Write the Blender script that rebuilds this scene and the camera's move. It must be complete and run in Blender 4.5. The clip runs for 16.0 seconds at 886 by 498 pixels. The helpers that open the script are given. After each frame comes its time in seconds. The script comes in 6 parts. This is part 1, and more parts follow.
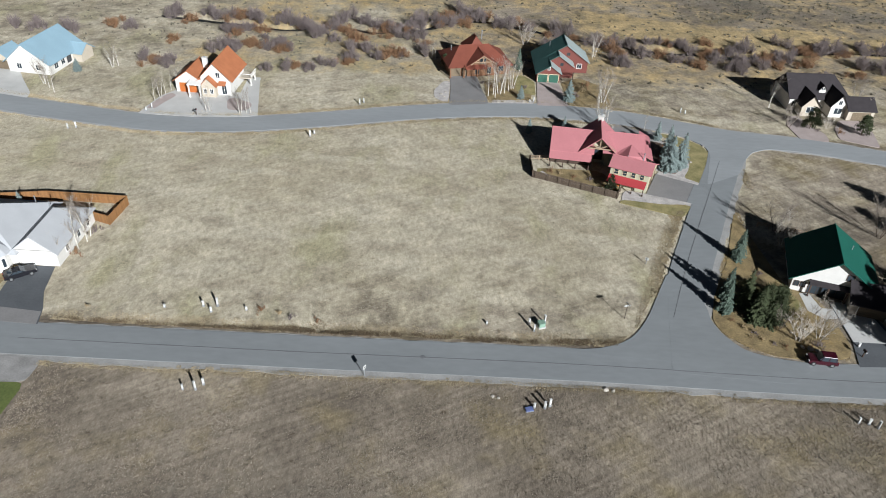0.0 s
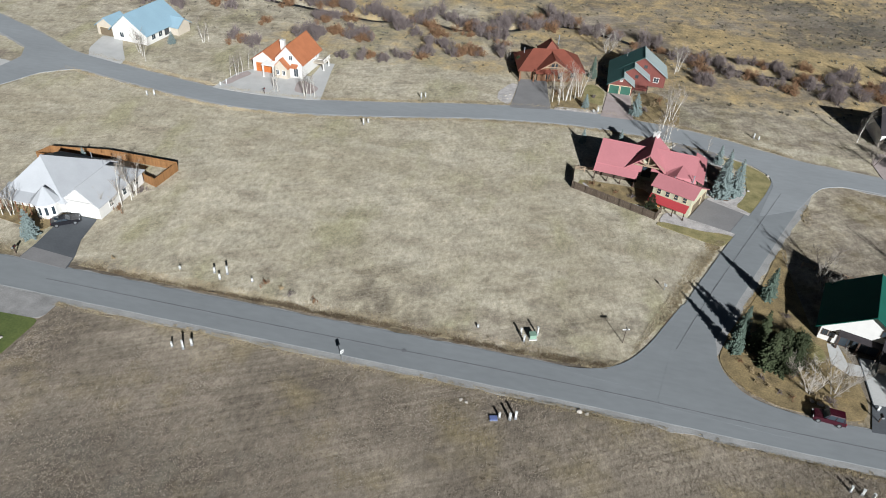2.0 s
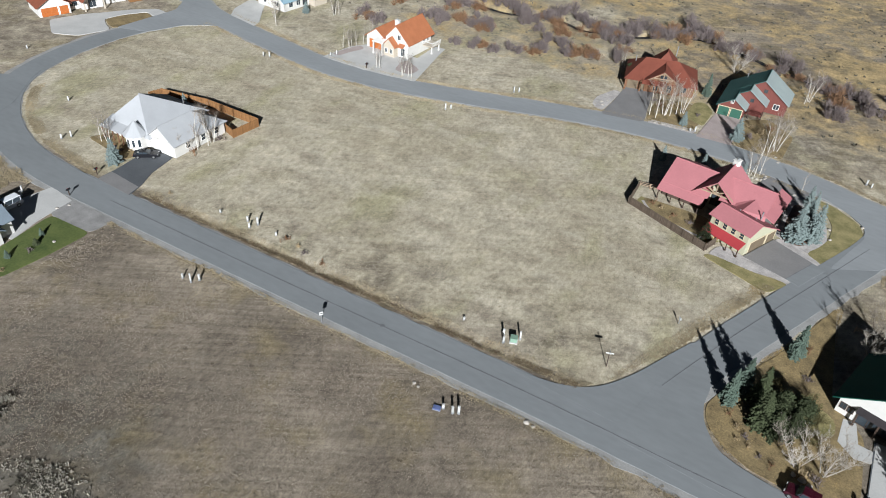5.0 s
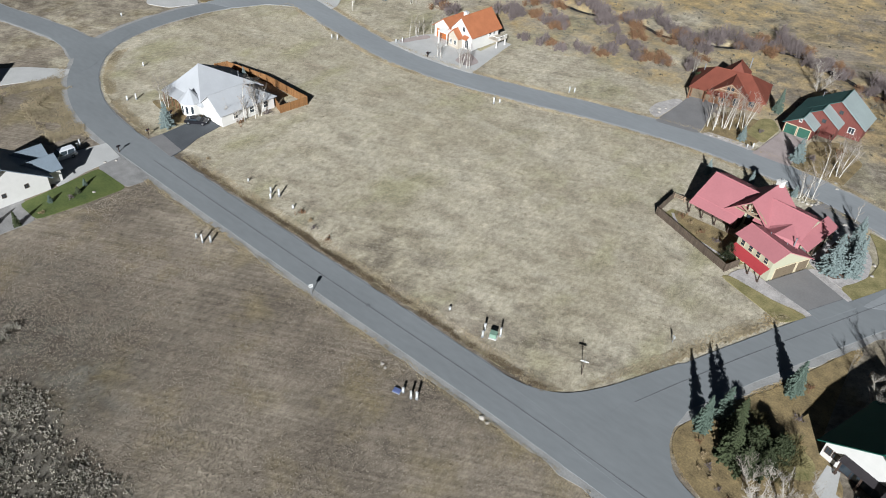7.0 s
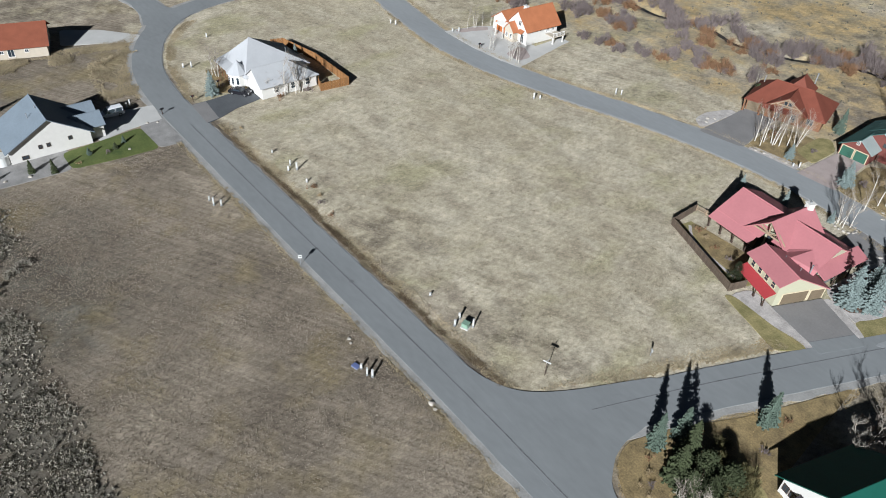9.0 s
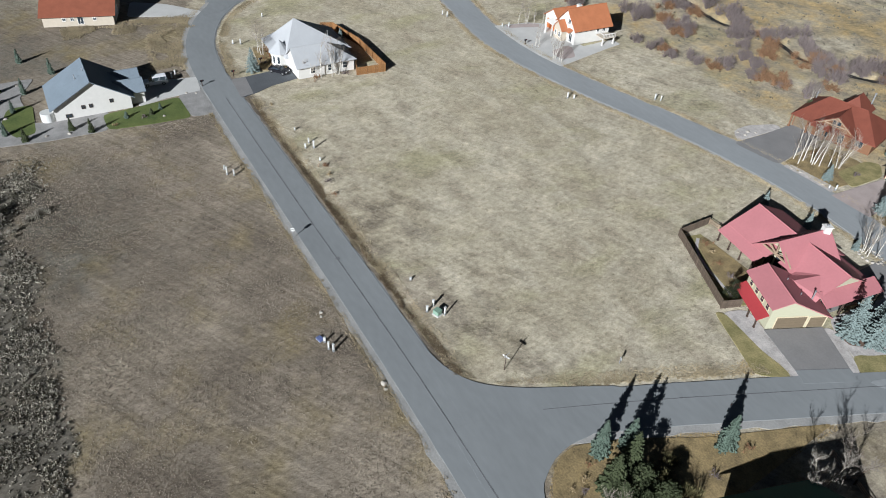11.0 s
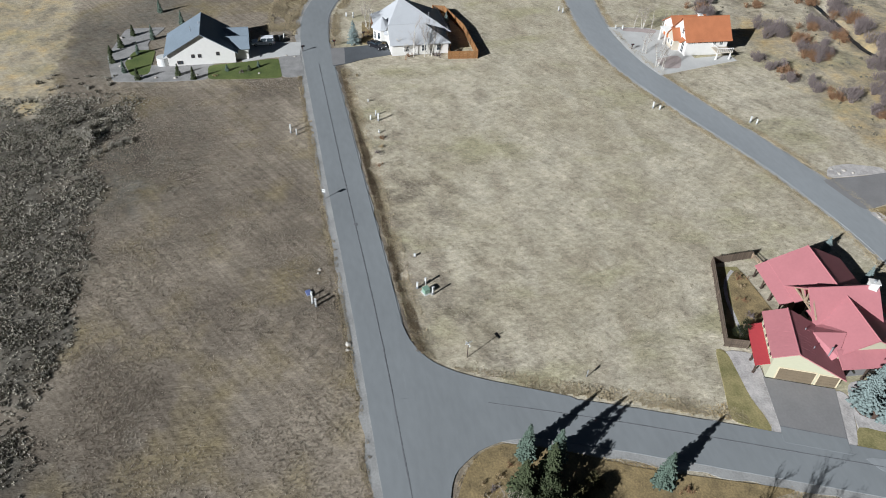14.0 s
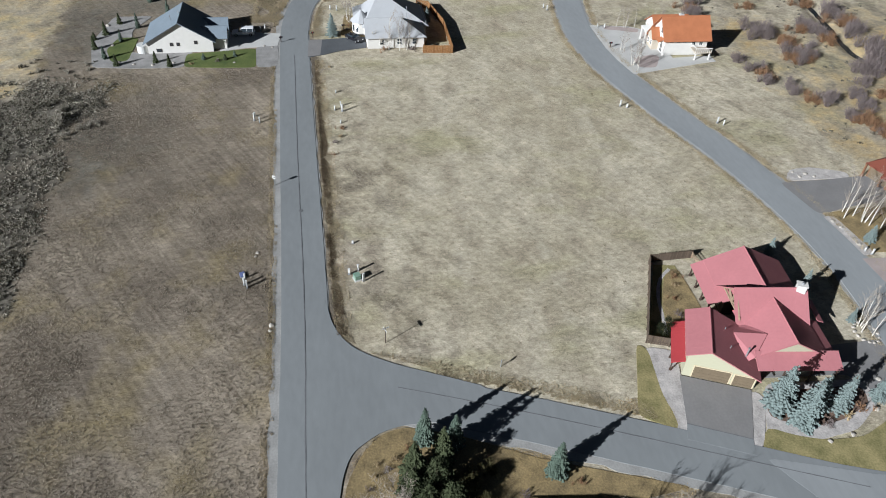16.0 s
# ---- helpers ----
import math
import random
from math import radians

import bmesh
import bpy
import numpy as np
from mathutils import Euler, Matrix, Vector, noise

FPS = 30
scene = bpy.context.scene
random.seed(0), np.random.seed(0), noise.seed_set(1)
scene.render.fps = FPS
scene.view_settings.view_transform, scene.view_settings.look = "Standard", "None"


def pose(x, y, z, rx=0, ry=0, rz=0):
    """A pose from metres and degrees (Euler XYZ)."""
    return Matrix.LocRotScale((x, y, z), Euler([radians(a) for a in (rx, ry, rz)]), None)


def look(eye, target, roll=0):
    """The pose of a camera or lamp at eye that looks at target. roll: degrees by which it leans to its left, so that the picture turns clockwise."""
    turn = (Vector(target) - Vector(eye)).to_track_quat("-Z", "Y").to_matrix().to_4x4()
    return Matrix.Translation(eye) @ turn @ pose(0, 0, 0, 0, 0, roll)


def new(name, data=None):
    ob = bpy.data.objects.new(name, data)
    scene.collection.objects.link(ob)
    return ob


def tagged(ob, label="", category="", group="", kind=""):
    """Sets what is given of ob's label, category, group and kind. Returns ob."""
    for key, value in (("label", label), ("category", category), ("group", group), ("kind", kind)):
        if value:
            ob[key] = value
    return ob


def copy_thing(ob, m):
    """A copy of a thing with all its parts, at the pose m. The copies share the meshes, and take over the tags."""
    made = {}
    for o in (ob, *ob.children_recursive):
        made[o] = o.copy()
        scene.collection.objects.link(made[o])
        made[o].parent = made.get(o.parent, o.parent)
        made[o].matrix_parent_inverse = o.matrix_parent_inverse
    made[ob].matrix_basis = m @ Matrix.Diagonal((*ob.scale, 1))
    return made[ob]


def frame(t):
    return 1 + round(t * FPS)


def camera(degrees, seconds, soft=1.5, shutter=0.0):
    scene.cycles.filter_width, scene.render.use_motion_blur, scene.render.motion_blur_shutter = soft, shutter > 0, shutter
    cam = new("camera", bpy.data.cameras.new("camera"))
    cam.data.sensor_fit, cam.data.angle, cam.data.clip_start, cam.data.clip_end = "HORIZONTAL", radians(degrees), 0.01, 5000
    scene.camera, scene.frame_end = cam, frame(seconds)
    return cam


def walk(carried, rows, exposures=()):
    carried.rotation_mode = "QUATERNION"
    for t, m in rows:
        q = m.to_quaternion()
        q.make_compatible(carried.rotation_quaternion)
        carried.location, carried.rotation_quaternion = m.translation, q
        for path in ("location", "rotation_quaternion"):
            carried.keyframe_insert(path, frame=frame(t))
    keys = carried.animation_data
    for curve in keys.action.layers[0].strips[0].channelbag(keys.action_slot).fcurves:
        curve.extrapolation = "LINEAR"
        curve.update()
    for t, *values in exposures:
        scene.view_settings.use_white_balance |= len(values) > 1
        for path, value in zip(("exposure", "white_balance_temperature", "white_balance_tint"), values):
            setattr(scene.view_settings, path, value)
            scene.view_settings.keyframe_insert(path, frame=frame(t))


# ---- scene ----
cam = camera(63.5, 16.0, soft=1.0)
PATH = [
    (0, (0.256, 0.737, 72.13), (0.243, 2.36, 70.96), 2.9),
    (0.5, (4.445, 1.077, 72.193), (4.373, 2.697, 71.023), 3.0),
    (1, (8.656, 1.544, 72.251), (8.498, 3.157, 71.078), 3.2),
    (1.5, (12.879, 2.175, 72.329), (12.632, 3.773, 71.152), 3.4),
    (2, (17.083, 2.949, 72.448), (16.757, 4.529, 71.266), 3.5),
    (2.5, (21.217, 3.957, 72.548), (20.816, 5.515, 71.36), 3.5),
    (3, (25.318, 5.172, 72.614), (24.842, 6.705, 71.42), 3.6),
    (3.5, (29.38, 6.577, 72.653), (28.829, 8.08, 71.453), 3.6),
    (4, (33.382, 7.997, 72.709), (32.756, 9.467, 71.506), 3.7),
    (6.5, (51.885, 18.21, 72.562), (50.942, 19.475, 71.334), 3.8),
    (7, (55.382, 20.748, 72.57), (54.38, 21.964, 71.337), 3.7),
    (7.5, (58.725, 23.448, 72.567), (57.669, 24.611, 71.329), 3.7),
    (8, (61.872, 26.238, 72.547), (60.767, 27.348, 71.303), 3.6),
    (8.5, (64.778, 29.092, 72.512), (63.632, 30.153, 71.262), 3.7),
    (11, (77.452, 44.058, 72.059), (76.135, 44.869, 70.791), 3.8),
    (11.5, (79.631, 47.402, 72.052), (78.279, 48.145, 70.78), 3.7),
    (12, (81.722, 50.785, 72.111), (80.338, 51.461, 70.835), 3.6),
    (12.5, (83.7, 54.254, 72.202), (82.287, 54.858, 70.922), 3.5),
    (13, (85.393, 57.867, 72.313), (83.955, 58.397, 71.028), 3.4),
    (13.5, (86.881, 61.55, 72.418), (85.423, 62.006, 71.127), 3.3),
    (14, (88.345, 65.278, 72.538), (86.872, 65.664, 71.241), 3.2),
    (14.5, (89.737, 69.119, 72.662), (88.257, 69.457, 71.36), 3.1),
    (15, (91.101, 72.916, 72.787), (89.618, 73.233, 71.483), 3.1),
    (15.5, (92.29, 76.474, 72.886), (90.804, 76.778, 71.582), 3.2),
    (16, (93.264, 79.643, 72.94), (91.774, 79.936, 71.637), 2.9),
]
from itertools import chain

walk(cam, [(t, look(eye, target, roll)) for t, eye, target, roll in PATH], exposures=[(0.0, 0.70, 5850, 8), (16.0, 0.68, 5750, 8)])

# ---- light: low clear morning sun ----
SUN_EL, SUN_AZ = radians(23.8), Vector((0.515, -0.857, 0)).normalized()
world = bpy.data.worlds.new("sky")
scene.world = world
world.use_nodes = True
wn = world.node_tree.nodes
sky = wn.new("ShaderNodeTexSky")
sky.sky_type, sky.sun_disc = "NISHITA", False
sky.sun_elevation, sky.sun_rotation = SUN_EL, math.atan2(SUN_AZ.x, SUN_AZ.y)
wn["Background"].inputs["Strength"].default_value = 0.0068
world.node_tree.links.new(sky.outputs["Color"], wn["Background"].inputs["Color"])
sun = new("sun", bpy.data.lights.new("sun", "SUN"))
sun.data.energy, sun.data.angle, sun.data.color = 5.0, radians(0.55), (1.0, 0.97, 0.92)
sun.matrix_world = look((0, 0, 200), Vector((0, 0, 200)) - (SUN_AZ * math.cos(SUN_EL) + Vector((0, 0, math.sin(SUN_EL)))))


# ---- materials ----
def material(name, color, rough=0.8, metal=0.0, vary=0.2, scale=1.2, fine=9.0, bump=0.3, spec=0.3, stretch=(1, 1, 1), other=None, per_piece=0.0):
    """Two scales of noise vary the colour (towards other) and a fine noise gives relief."""
    mat = bpy.data.materials.new(name)
    mat.use_nodes = True
    nt = mat.node_tree
    n, link = nt.nodes, nt.links.new
    bsdf = n["Principled BSDF"]
    geo = n.new("ShaderNodeTexCoord")
    mp = n.new("ShaderNodeMapping")
    mp.inputs["Scale"].default_value = stretch
    link(geo.outputs["Object"], mp.inputs["Vector"])
    big, small = n.new("ShaderNodeTexNoise"), n.new("ShaderNodeTexNoise")
    big.inputs["Scale"].default_value, big.inputs["Detail"].default_value = scale, 4
    small.inputs["Scale"].default_value, small.inputs["Detail"].default_value = fine, 3
    link(mp.outputs[0], big.inputs["Vector"]), link(mp.outputs[0], small.inputs["Vector"])
    dark = [c * (1 - vary) for c in color]
    light = other or [min(1, c * (1 + vary)) for c in color]
    mix = n.new("ShaderNodeMix")
    mix.data_type = "RGBA"
    mix.inputs["A"].default_value, mix.inputs["B"].default_value = (*dark, 1), (*light, 1)
    add = n.new("ShaderNodeMath")
    add.operation = "MULTIPLY_ADD"
    link(big.outputs[0], add.inputs[0])
    add.inputs[1].default_value = 0.6
    half = n.new("ShaderNodeMath")
    half.operation = "MULTIPLY"
    half.inputs[1].default_value = 0.4
    link(small.outputs[0], half.inputs[0]), link(half.outputs[0], add.inputs[2])
    ramp = n.new("ShaderNodeMapRange")
    ramp.inputs["From Min"].default_value, ramp.inputs["From Max"].default_value = 0.32, 0.68
    link(add.outputs[0], ramp.inputs["Value"])
    link(ramp.outputs[0], mix.inputs["Factor"])
    out = mix.outputs["Result"]
    if per_piece:
        info, hsv = n.new("ShaderNodeObjectInfo"), n.new("ShaderNodeHueSaturation")
        rng = n.new("ShaderNodeMapRange")
        rng.inputs["To Min"].default_value, rng.inputs["To Max"].default_value = 1 - per_piece, 1 + per_piece
        link(info.outputs["Random"], rng.inputs["Value"]), link(rng.outputs[0], hsv.inputs["Value"]), link(out, hsv.inputs["Color"])
        out = hsv.outputs[0]
    link(out, bsdf.inputs["Base Color"])
    bsdf.inputs["Roughness"].default_value, bsdf.inputs["Metallic"].default_value = rough, metal
    bsdf.inputs["Specular IOR Level"].default_value = spec
    if bump:
        bp = n.new("ShaderNodeBump")
        bp.inputs["Strength"].default_value, bp.inputs["Distance"].default_value = bump, 0.05
        link(small.outputs[0], bp.inputs["Height"]), link(bp.outputs[0], bsdf.inputs["Normal"])
    return mat


M = {
    "asphalt": material("aged_asphalt", (0.210, 0.220, 0.224), 0.9, vary=0.1, scale=0.12, fine=1.2, bump=0.1, stretch=(0.35, 1, 1)),
    "asphalt_new": material("driveway_asphalt", (0.09, 0.095, 0.102), 0.9, vary=0.15, scale=0.3, fine=3, bump=0.1),
    "asphalt_mid": material("drive_asphalt", (0.205, 0.197, 0.193), 0.9, vary=0.12, scale=0.3, fine=3, bump=0.1),
    # Aged asphalt lightened for the haze over the distant upper road.
    "asphalt_hazed": material("hazed_aged_asphalt", (0.262, 0.272, 0.277), 0.9, vary=0.1, scale=0.12, fine=1.2, bump=0.1, stretch=(0.35, 1, 1)),
    "tar": material("tar_seam", (0.145, 0.147, 0.152), 0.7, vary=0.2, bump=0),
    "concrete": material("pale_concrete", (0.47, 0.46, 0.44), 0.9, vary=0.12, scale=0.3, fine=4, bump=0.1),
    "paver": material("pinkish_pavers", (0.36, 0.30, 0.28), 0.9, vary=0.15, scale=0.4, fine=5, bump=0.2),
    "shoulder": material("pale_road_gravel", (0.30, 0.293, 0.28), 0.95, vary=0.22, scale=0.35, fine=4, bump=0.4),
    "gravel": material("grey_gravel", (0.26, 0.25, 0.24), 0.95, vary=0.3, scale=0.5, fine=5, bump=0.6),
    "stone": material("landscape_stone", (0.42, 0.39, 0.37), 0.95, vary=0.35, scale=0.7, fine=4, bump=0.8),
    "lawn": material("tired_lawn", (0.17, 0.165, 0.062), 0.95, vary=0.3, scale=0.45, fine=4, bump=0.6, other=(0.36, 0.30, 0.145)),
    "lawn_green": material("green_lawn", (0.075, 0.11, 0.03), 0.95, vary=0.25, scale=0.3, fine=3, bump=0.6, other=(0.13, 0.15, 0.045)),
    "yard": material("dry_yard_grass", (0.19, 0.145, 0.08), 0.95, vary=0.42, scale=0.5, fine=4, bump=0.6, other=(0.34, 0.255, 0.125)),
    "mulch": material("brown_mulch", (0.15, 0.10, 0.075), 0.95, vary=0.3, scale=0.6, fine=5, bump=0.8),
    "rock": material("boulder", (0.36, 0.33, 0.29), 0.9, vary=0.35, scale=1.5, fine=8, bump=0.8),
    "roof_pink": material("faded_red_metal_roof", (0.385, 0.155, 0.165), 0.65, 0.0, vary=0.07, scale=0.25, fine=2.5, bump=0.03, spec=0.15),
    "roof_red": material("bright_red_metal_roof", (0.33, 0.045, 0.05), 0.65, 0.0, vary=0.06, scale=0.3, fine=2.5, bump=0.03, spec=0.15),
    "roof_white": material("pale_grey_shingles", (0.37, 0.375, 0.385), 0.8, vary=0.07, scale=0.4, fine=6, bump=0.2),
    "roof_green": material("green_metal_roof", (0.014, 0.085, 0.062), 0.65, 0.0, vary=0.08, scale=0.3, fine=2.5, bump=0.03, spec=0.15),
    # One green cabin roof in two colours: shaded slope, then sunlit slope.
    "roof_teal_shaded": material("shaded_green_metal_roof", (0.05, 0.115, 0.105), 0.65, 0.0, vary=0.1, scale=0.3, fine=3, bump=0.03),
    "roof_teal_lit": material("sunlit_green_metal_roof", (0.30, 0.34, 0.33), 0.65, 0.2, vary=0.08, scale=0.3, fine=3, bump=0.03),
    "roof_rust": material("rust_red_roof", (0.16, 0.048, 0.03), 0.75, vary=0.15, scale=0.5, fine=5, bump=0.2),
    "roof_orange": material("terracotta_tile_roof", (0.35, 0.13, 0.058), 0.8, vary=0.14, scale=0.6, fine=6, bump=0.3),
    "roof_terra": material("clay_red_roof", (0.21, 0.068, 0.038), 0.8, vary=0.14, scale=0.6, fine=6, bump=0.3),
    # Charcoal shingles; also the shade painted onto the green house's garage roof.
    "roof_dark": material("charcoal_shingles_and_shade", (0.032, 0.027, 0.029), 0.85, vary=0.2, scale=0.8, fine=6, bump=0.2),
    "roof_blue": material("sky_blue_metal_roof", (0.225, 0.325, 0.385), 0.65, 0.0, vary=0.06, scale=0.3, fine=3, bump=0.03),
    "roof_slate": material("blue_grey_metal_roof", (0.18, 0.215, 0.25), 0.65, 0.1, vary=0.1, scale=0.3, fine=3, bump=0.03),
    "wall_cream": material("cream_siding", (0.40, 0.385, 0.275), 0.85, vary=0.05, stretch=(1, 1, 6), bump=0.1),
    "wall_white": material("white_stucco", (0.58, 0.56, 0.525), 0.9, vary=0.05, bump=0.1),
    "wall_tan": material("tan_stucco", (0.44, 0.385, 0.31), 0.9, vary=0.07, bump=0.1),
    "wall_log": material("honey_log_siding", (0.17, 0.085, 0.045), 0.75, vary=0.2, stretch=(0.5, 0.5, 7), bump=0.4),
    "wall_red": material("barn_red_siding", (0.14, 0.045, 0.036), 0.8, vary=0.12, stretch=(6, 6, 0.6), bump=0.2),
    "wood_dark": material("dark_timber", (0.06, 0.04, 0.03), 0.8, vary=0.25, stretch=(1, 1, 0.4), bump=0.2),
    "wood_brown": material("brown_fence_board", (0.10, 0.075, 0.055), 0.85, vary=0.25, stretch=(5, 5, 0.5), bump=0.2, per_piece=0.2),
    "cedar": material("orange_cedar_board", (0.22, 0.11, 0.042), 0.8, vary=0.2, stretch=(5, 5, 0.5), bump=0.2, per_piece=0.18),
    "rail_wood": material("weathered_rail", (0.30, 0.22, 0.15), 0.85, vary=0.25, bump=0.2, per_piece=0.15),
    "door_brown": material("brown_garage_door", (0.15, 0.115, 0.075), 0.7, vary=0.1, bump=0.05),
    "door_wood": material("varnished_wood_door", (0.40, 0.12, 0.03), 0.55, vary=0.2, stretch=(6, 6, 0.6), bump=0.1),
    "door_green": material("green_garage_door", (0.035, 0.10, 0.07), 0.6, vary=0.08, bump=0.05),
    "door_white": material("white_garage_door", (0.72, 0.71, 0.69), 0.6, vary=0.04, bump=0.05),
    "trim": material("white_trim", (0.74, 0.72, 0.68), 0.7, vary=0.05, bump=0.05),
    "trim_tan": material("tan_trim", (0.52, 0.44, 0.30), 0.7, vary=0.05, bump=0.05),
    "glass": material("window_glass", (0.03, 0.04, 0.05), 0.08, vary=0.2, bump=0, spec=0.7),
    "solar": material("solar_panel", (0.012, 0.015, 0.03), 0.15, vary=0.2, bump=0, spec=0.6),
    "chrome": material("bright_metal", (0.6, 0.6, 0.6), 0.3, 0.9, vary=0.1, bump=0),
    "metal_grey": material("galvanised_steel", (0.36, 0.37, 0.38), 0.5, 0.6, vary=0.1, bump=0.05),
    "plastic_white": material("white_plastic", (0.54, 0.54, 0.52), 0.6, vary=0.06, bump=0.02),
    "plastic_green": material("pale_green_steel", (0.20, 0.30, 0.23), 0.6, vary=0.1, bump=0.02),
    "plastic_blue": material("faded_blue_cover", (0.12, 0.15, 0.30), 0.7, vary=0.2, bump=0.1),
    "black": material("black_plastic", (0.02, 0.02, 0.022), 0.5, vary=0.2, bump=0.05),
    "rubber": material("tyre_rubber", (0.018, 0.018, 0.018), 0.85, vary=0.2, bump=0.05),
    "paint_black": material("black_car_paint", (0.012, 0.012, 0.015), 0.2, vary=0.1, bump=0, spec=0.6),
    "paint_white": material("white_car_paint", (0.72, 0.73, 0.75), 0.25, vary=0.04, bump=0, spec=0.6),
    "paint_red": material("maroon_car_paint", (0.038, 0.004, 0.010), 0.25, vary=0.1, bump=0, spec=0.6),
    "light_red": material("tail_light", (0.4, 0.02, 0.02), 0.3, bump=0),
    "light_clear": material("headlight", (0.7, 0.7, 0.7), 0.2, bump=0),
    "spruce_blue": material("blue_spruce_needles", (0.155, 0.19, 0.18), 0.85, vary=0.3, scale=2, fine=8, bump=0.3),
    "spruce": material("green_spruce_needles", (0.075, 0.102, 0.078), 0.85, vary=0.3, scale=2, fine=8, bump=0.3),
    "pine": material("dark_pine_needles", (0.044, 0.054, 0.024), 0.9, vary=0.3, scale=2, fine=8, bump=0.3),
    "bark": material("brown_bark", (0.11, 0.08, 0.06), 0.9, vary=0.3, scale=4, fine=20, bump=0.5),
    "aspen": material("pale_aspen_bark", (0.56, 0.53, 0.47), 0.85, vary=0.3, scale=3, fine=10, bump=0.3),
    "twig": material("grey_twigs", (0.26, 0.225, 0.19), 0.9, vary=0.25, bump=0),
    "twig_pale": material("pale_twigs", (0.40, 0.36, 0.31), 0.9, vary=0.25, bump=0),
    "olive": material("olive_leaves", (0.12, 0.105, 0.045), 0.9, vary=0.35, scale=1.5, bump=0),
    "willow_grey": material("purple_grey_stems", (0.17, 0.138, 0.13), 0.9, vary=0.3, scale=1.5, bump=0),
    "willow_rust": material("rust_stems", (0.21, 0.12, 0.065), 0.9, vary=0.3, scale=1.5, bump=0),
    "willow_pale": material("straw_stems", (0.34, 0.26, 0.15), 0.9, vary=0.3, scale=1.5, bump=0),
    "grass": material("dry_grass_blades", (0.40, 0.355, 0.255), 0.95, vary=0.35, scale=0.12, fine=1.3, bump=0),
    "grass_gold": material("golden_verge_blades", (0.31, 0.255, 0.165), 0.95, vary=0.45, scale=0.2, fine=2, bump=0),
    "grass_ochre": material("ochre_yard_blades", (0.30, 0.22, 0.10), 0.95, vary=0.35, scale=0.2, fine=2, bump=0),
    "grass_grey": material("grey_brown_blades", (0.27, 0.23, 0.18), 0.95, vary=0.35, scale=0.12, fine=1.3, bump=0),
    "weed_brown": material("withered_brown_weeds", (0.15, 0.112, 0.07), 0.95, vary=0.4, scale=0.4, fine=3, bump=0),
    "sage": material("sagebrush_leaves", (0.30, 0.275, 0.225), 0.95, vary=0.35, scale=0.4, fine=3, bump=0),
    "sage_dark": material("dark_sagebrush", (0.11, 0.10, 0.075), 0.95, vary=0.4, scale=0.4, fine=3, bump=0),
    "water": material("creek_water", (0.02, 0.022, 0.02), 0.1, vary=0.2, bump=0.05, spec=0.5),
}


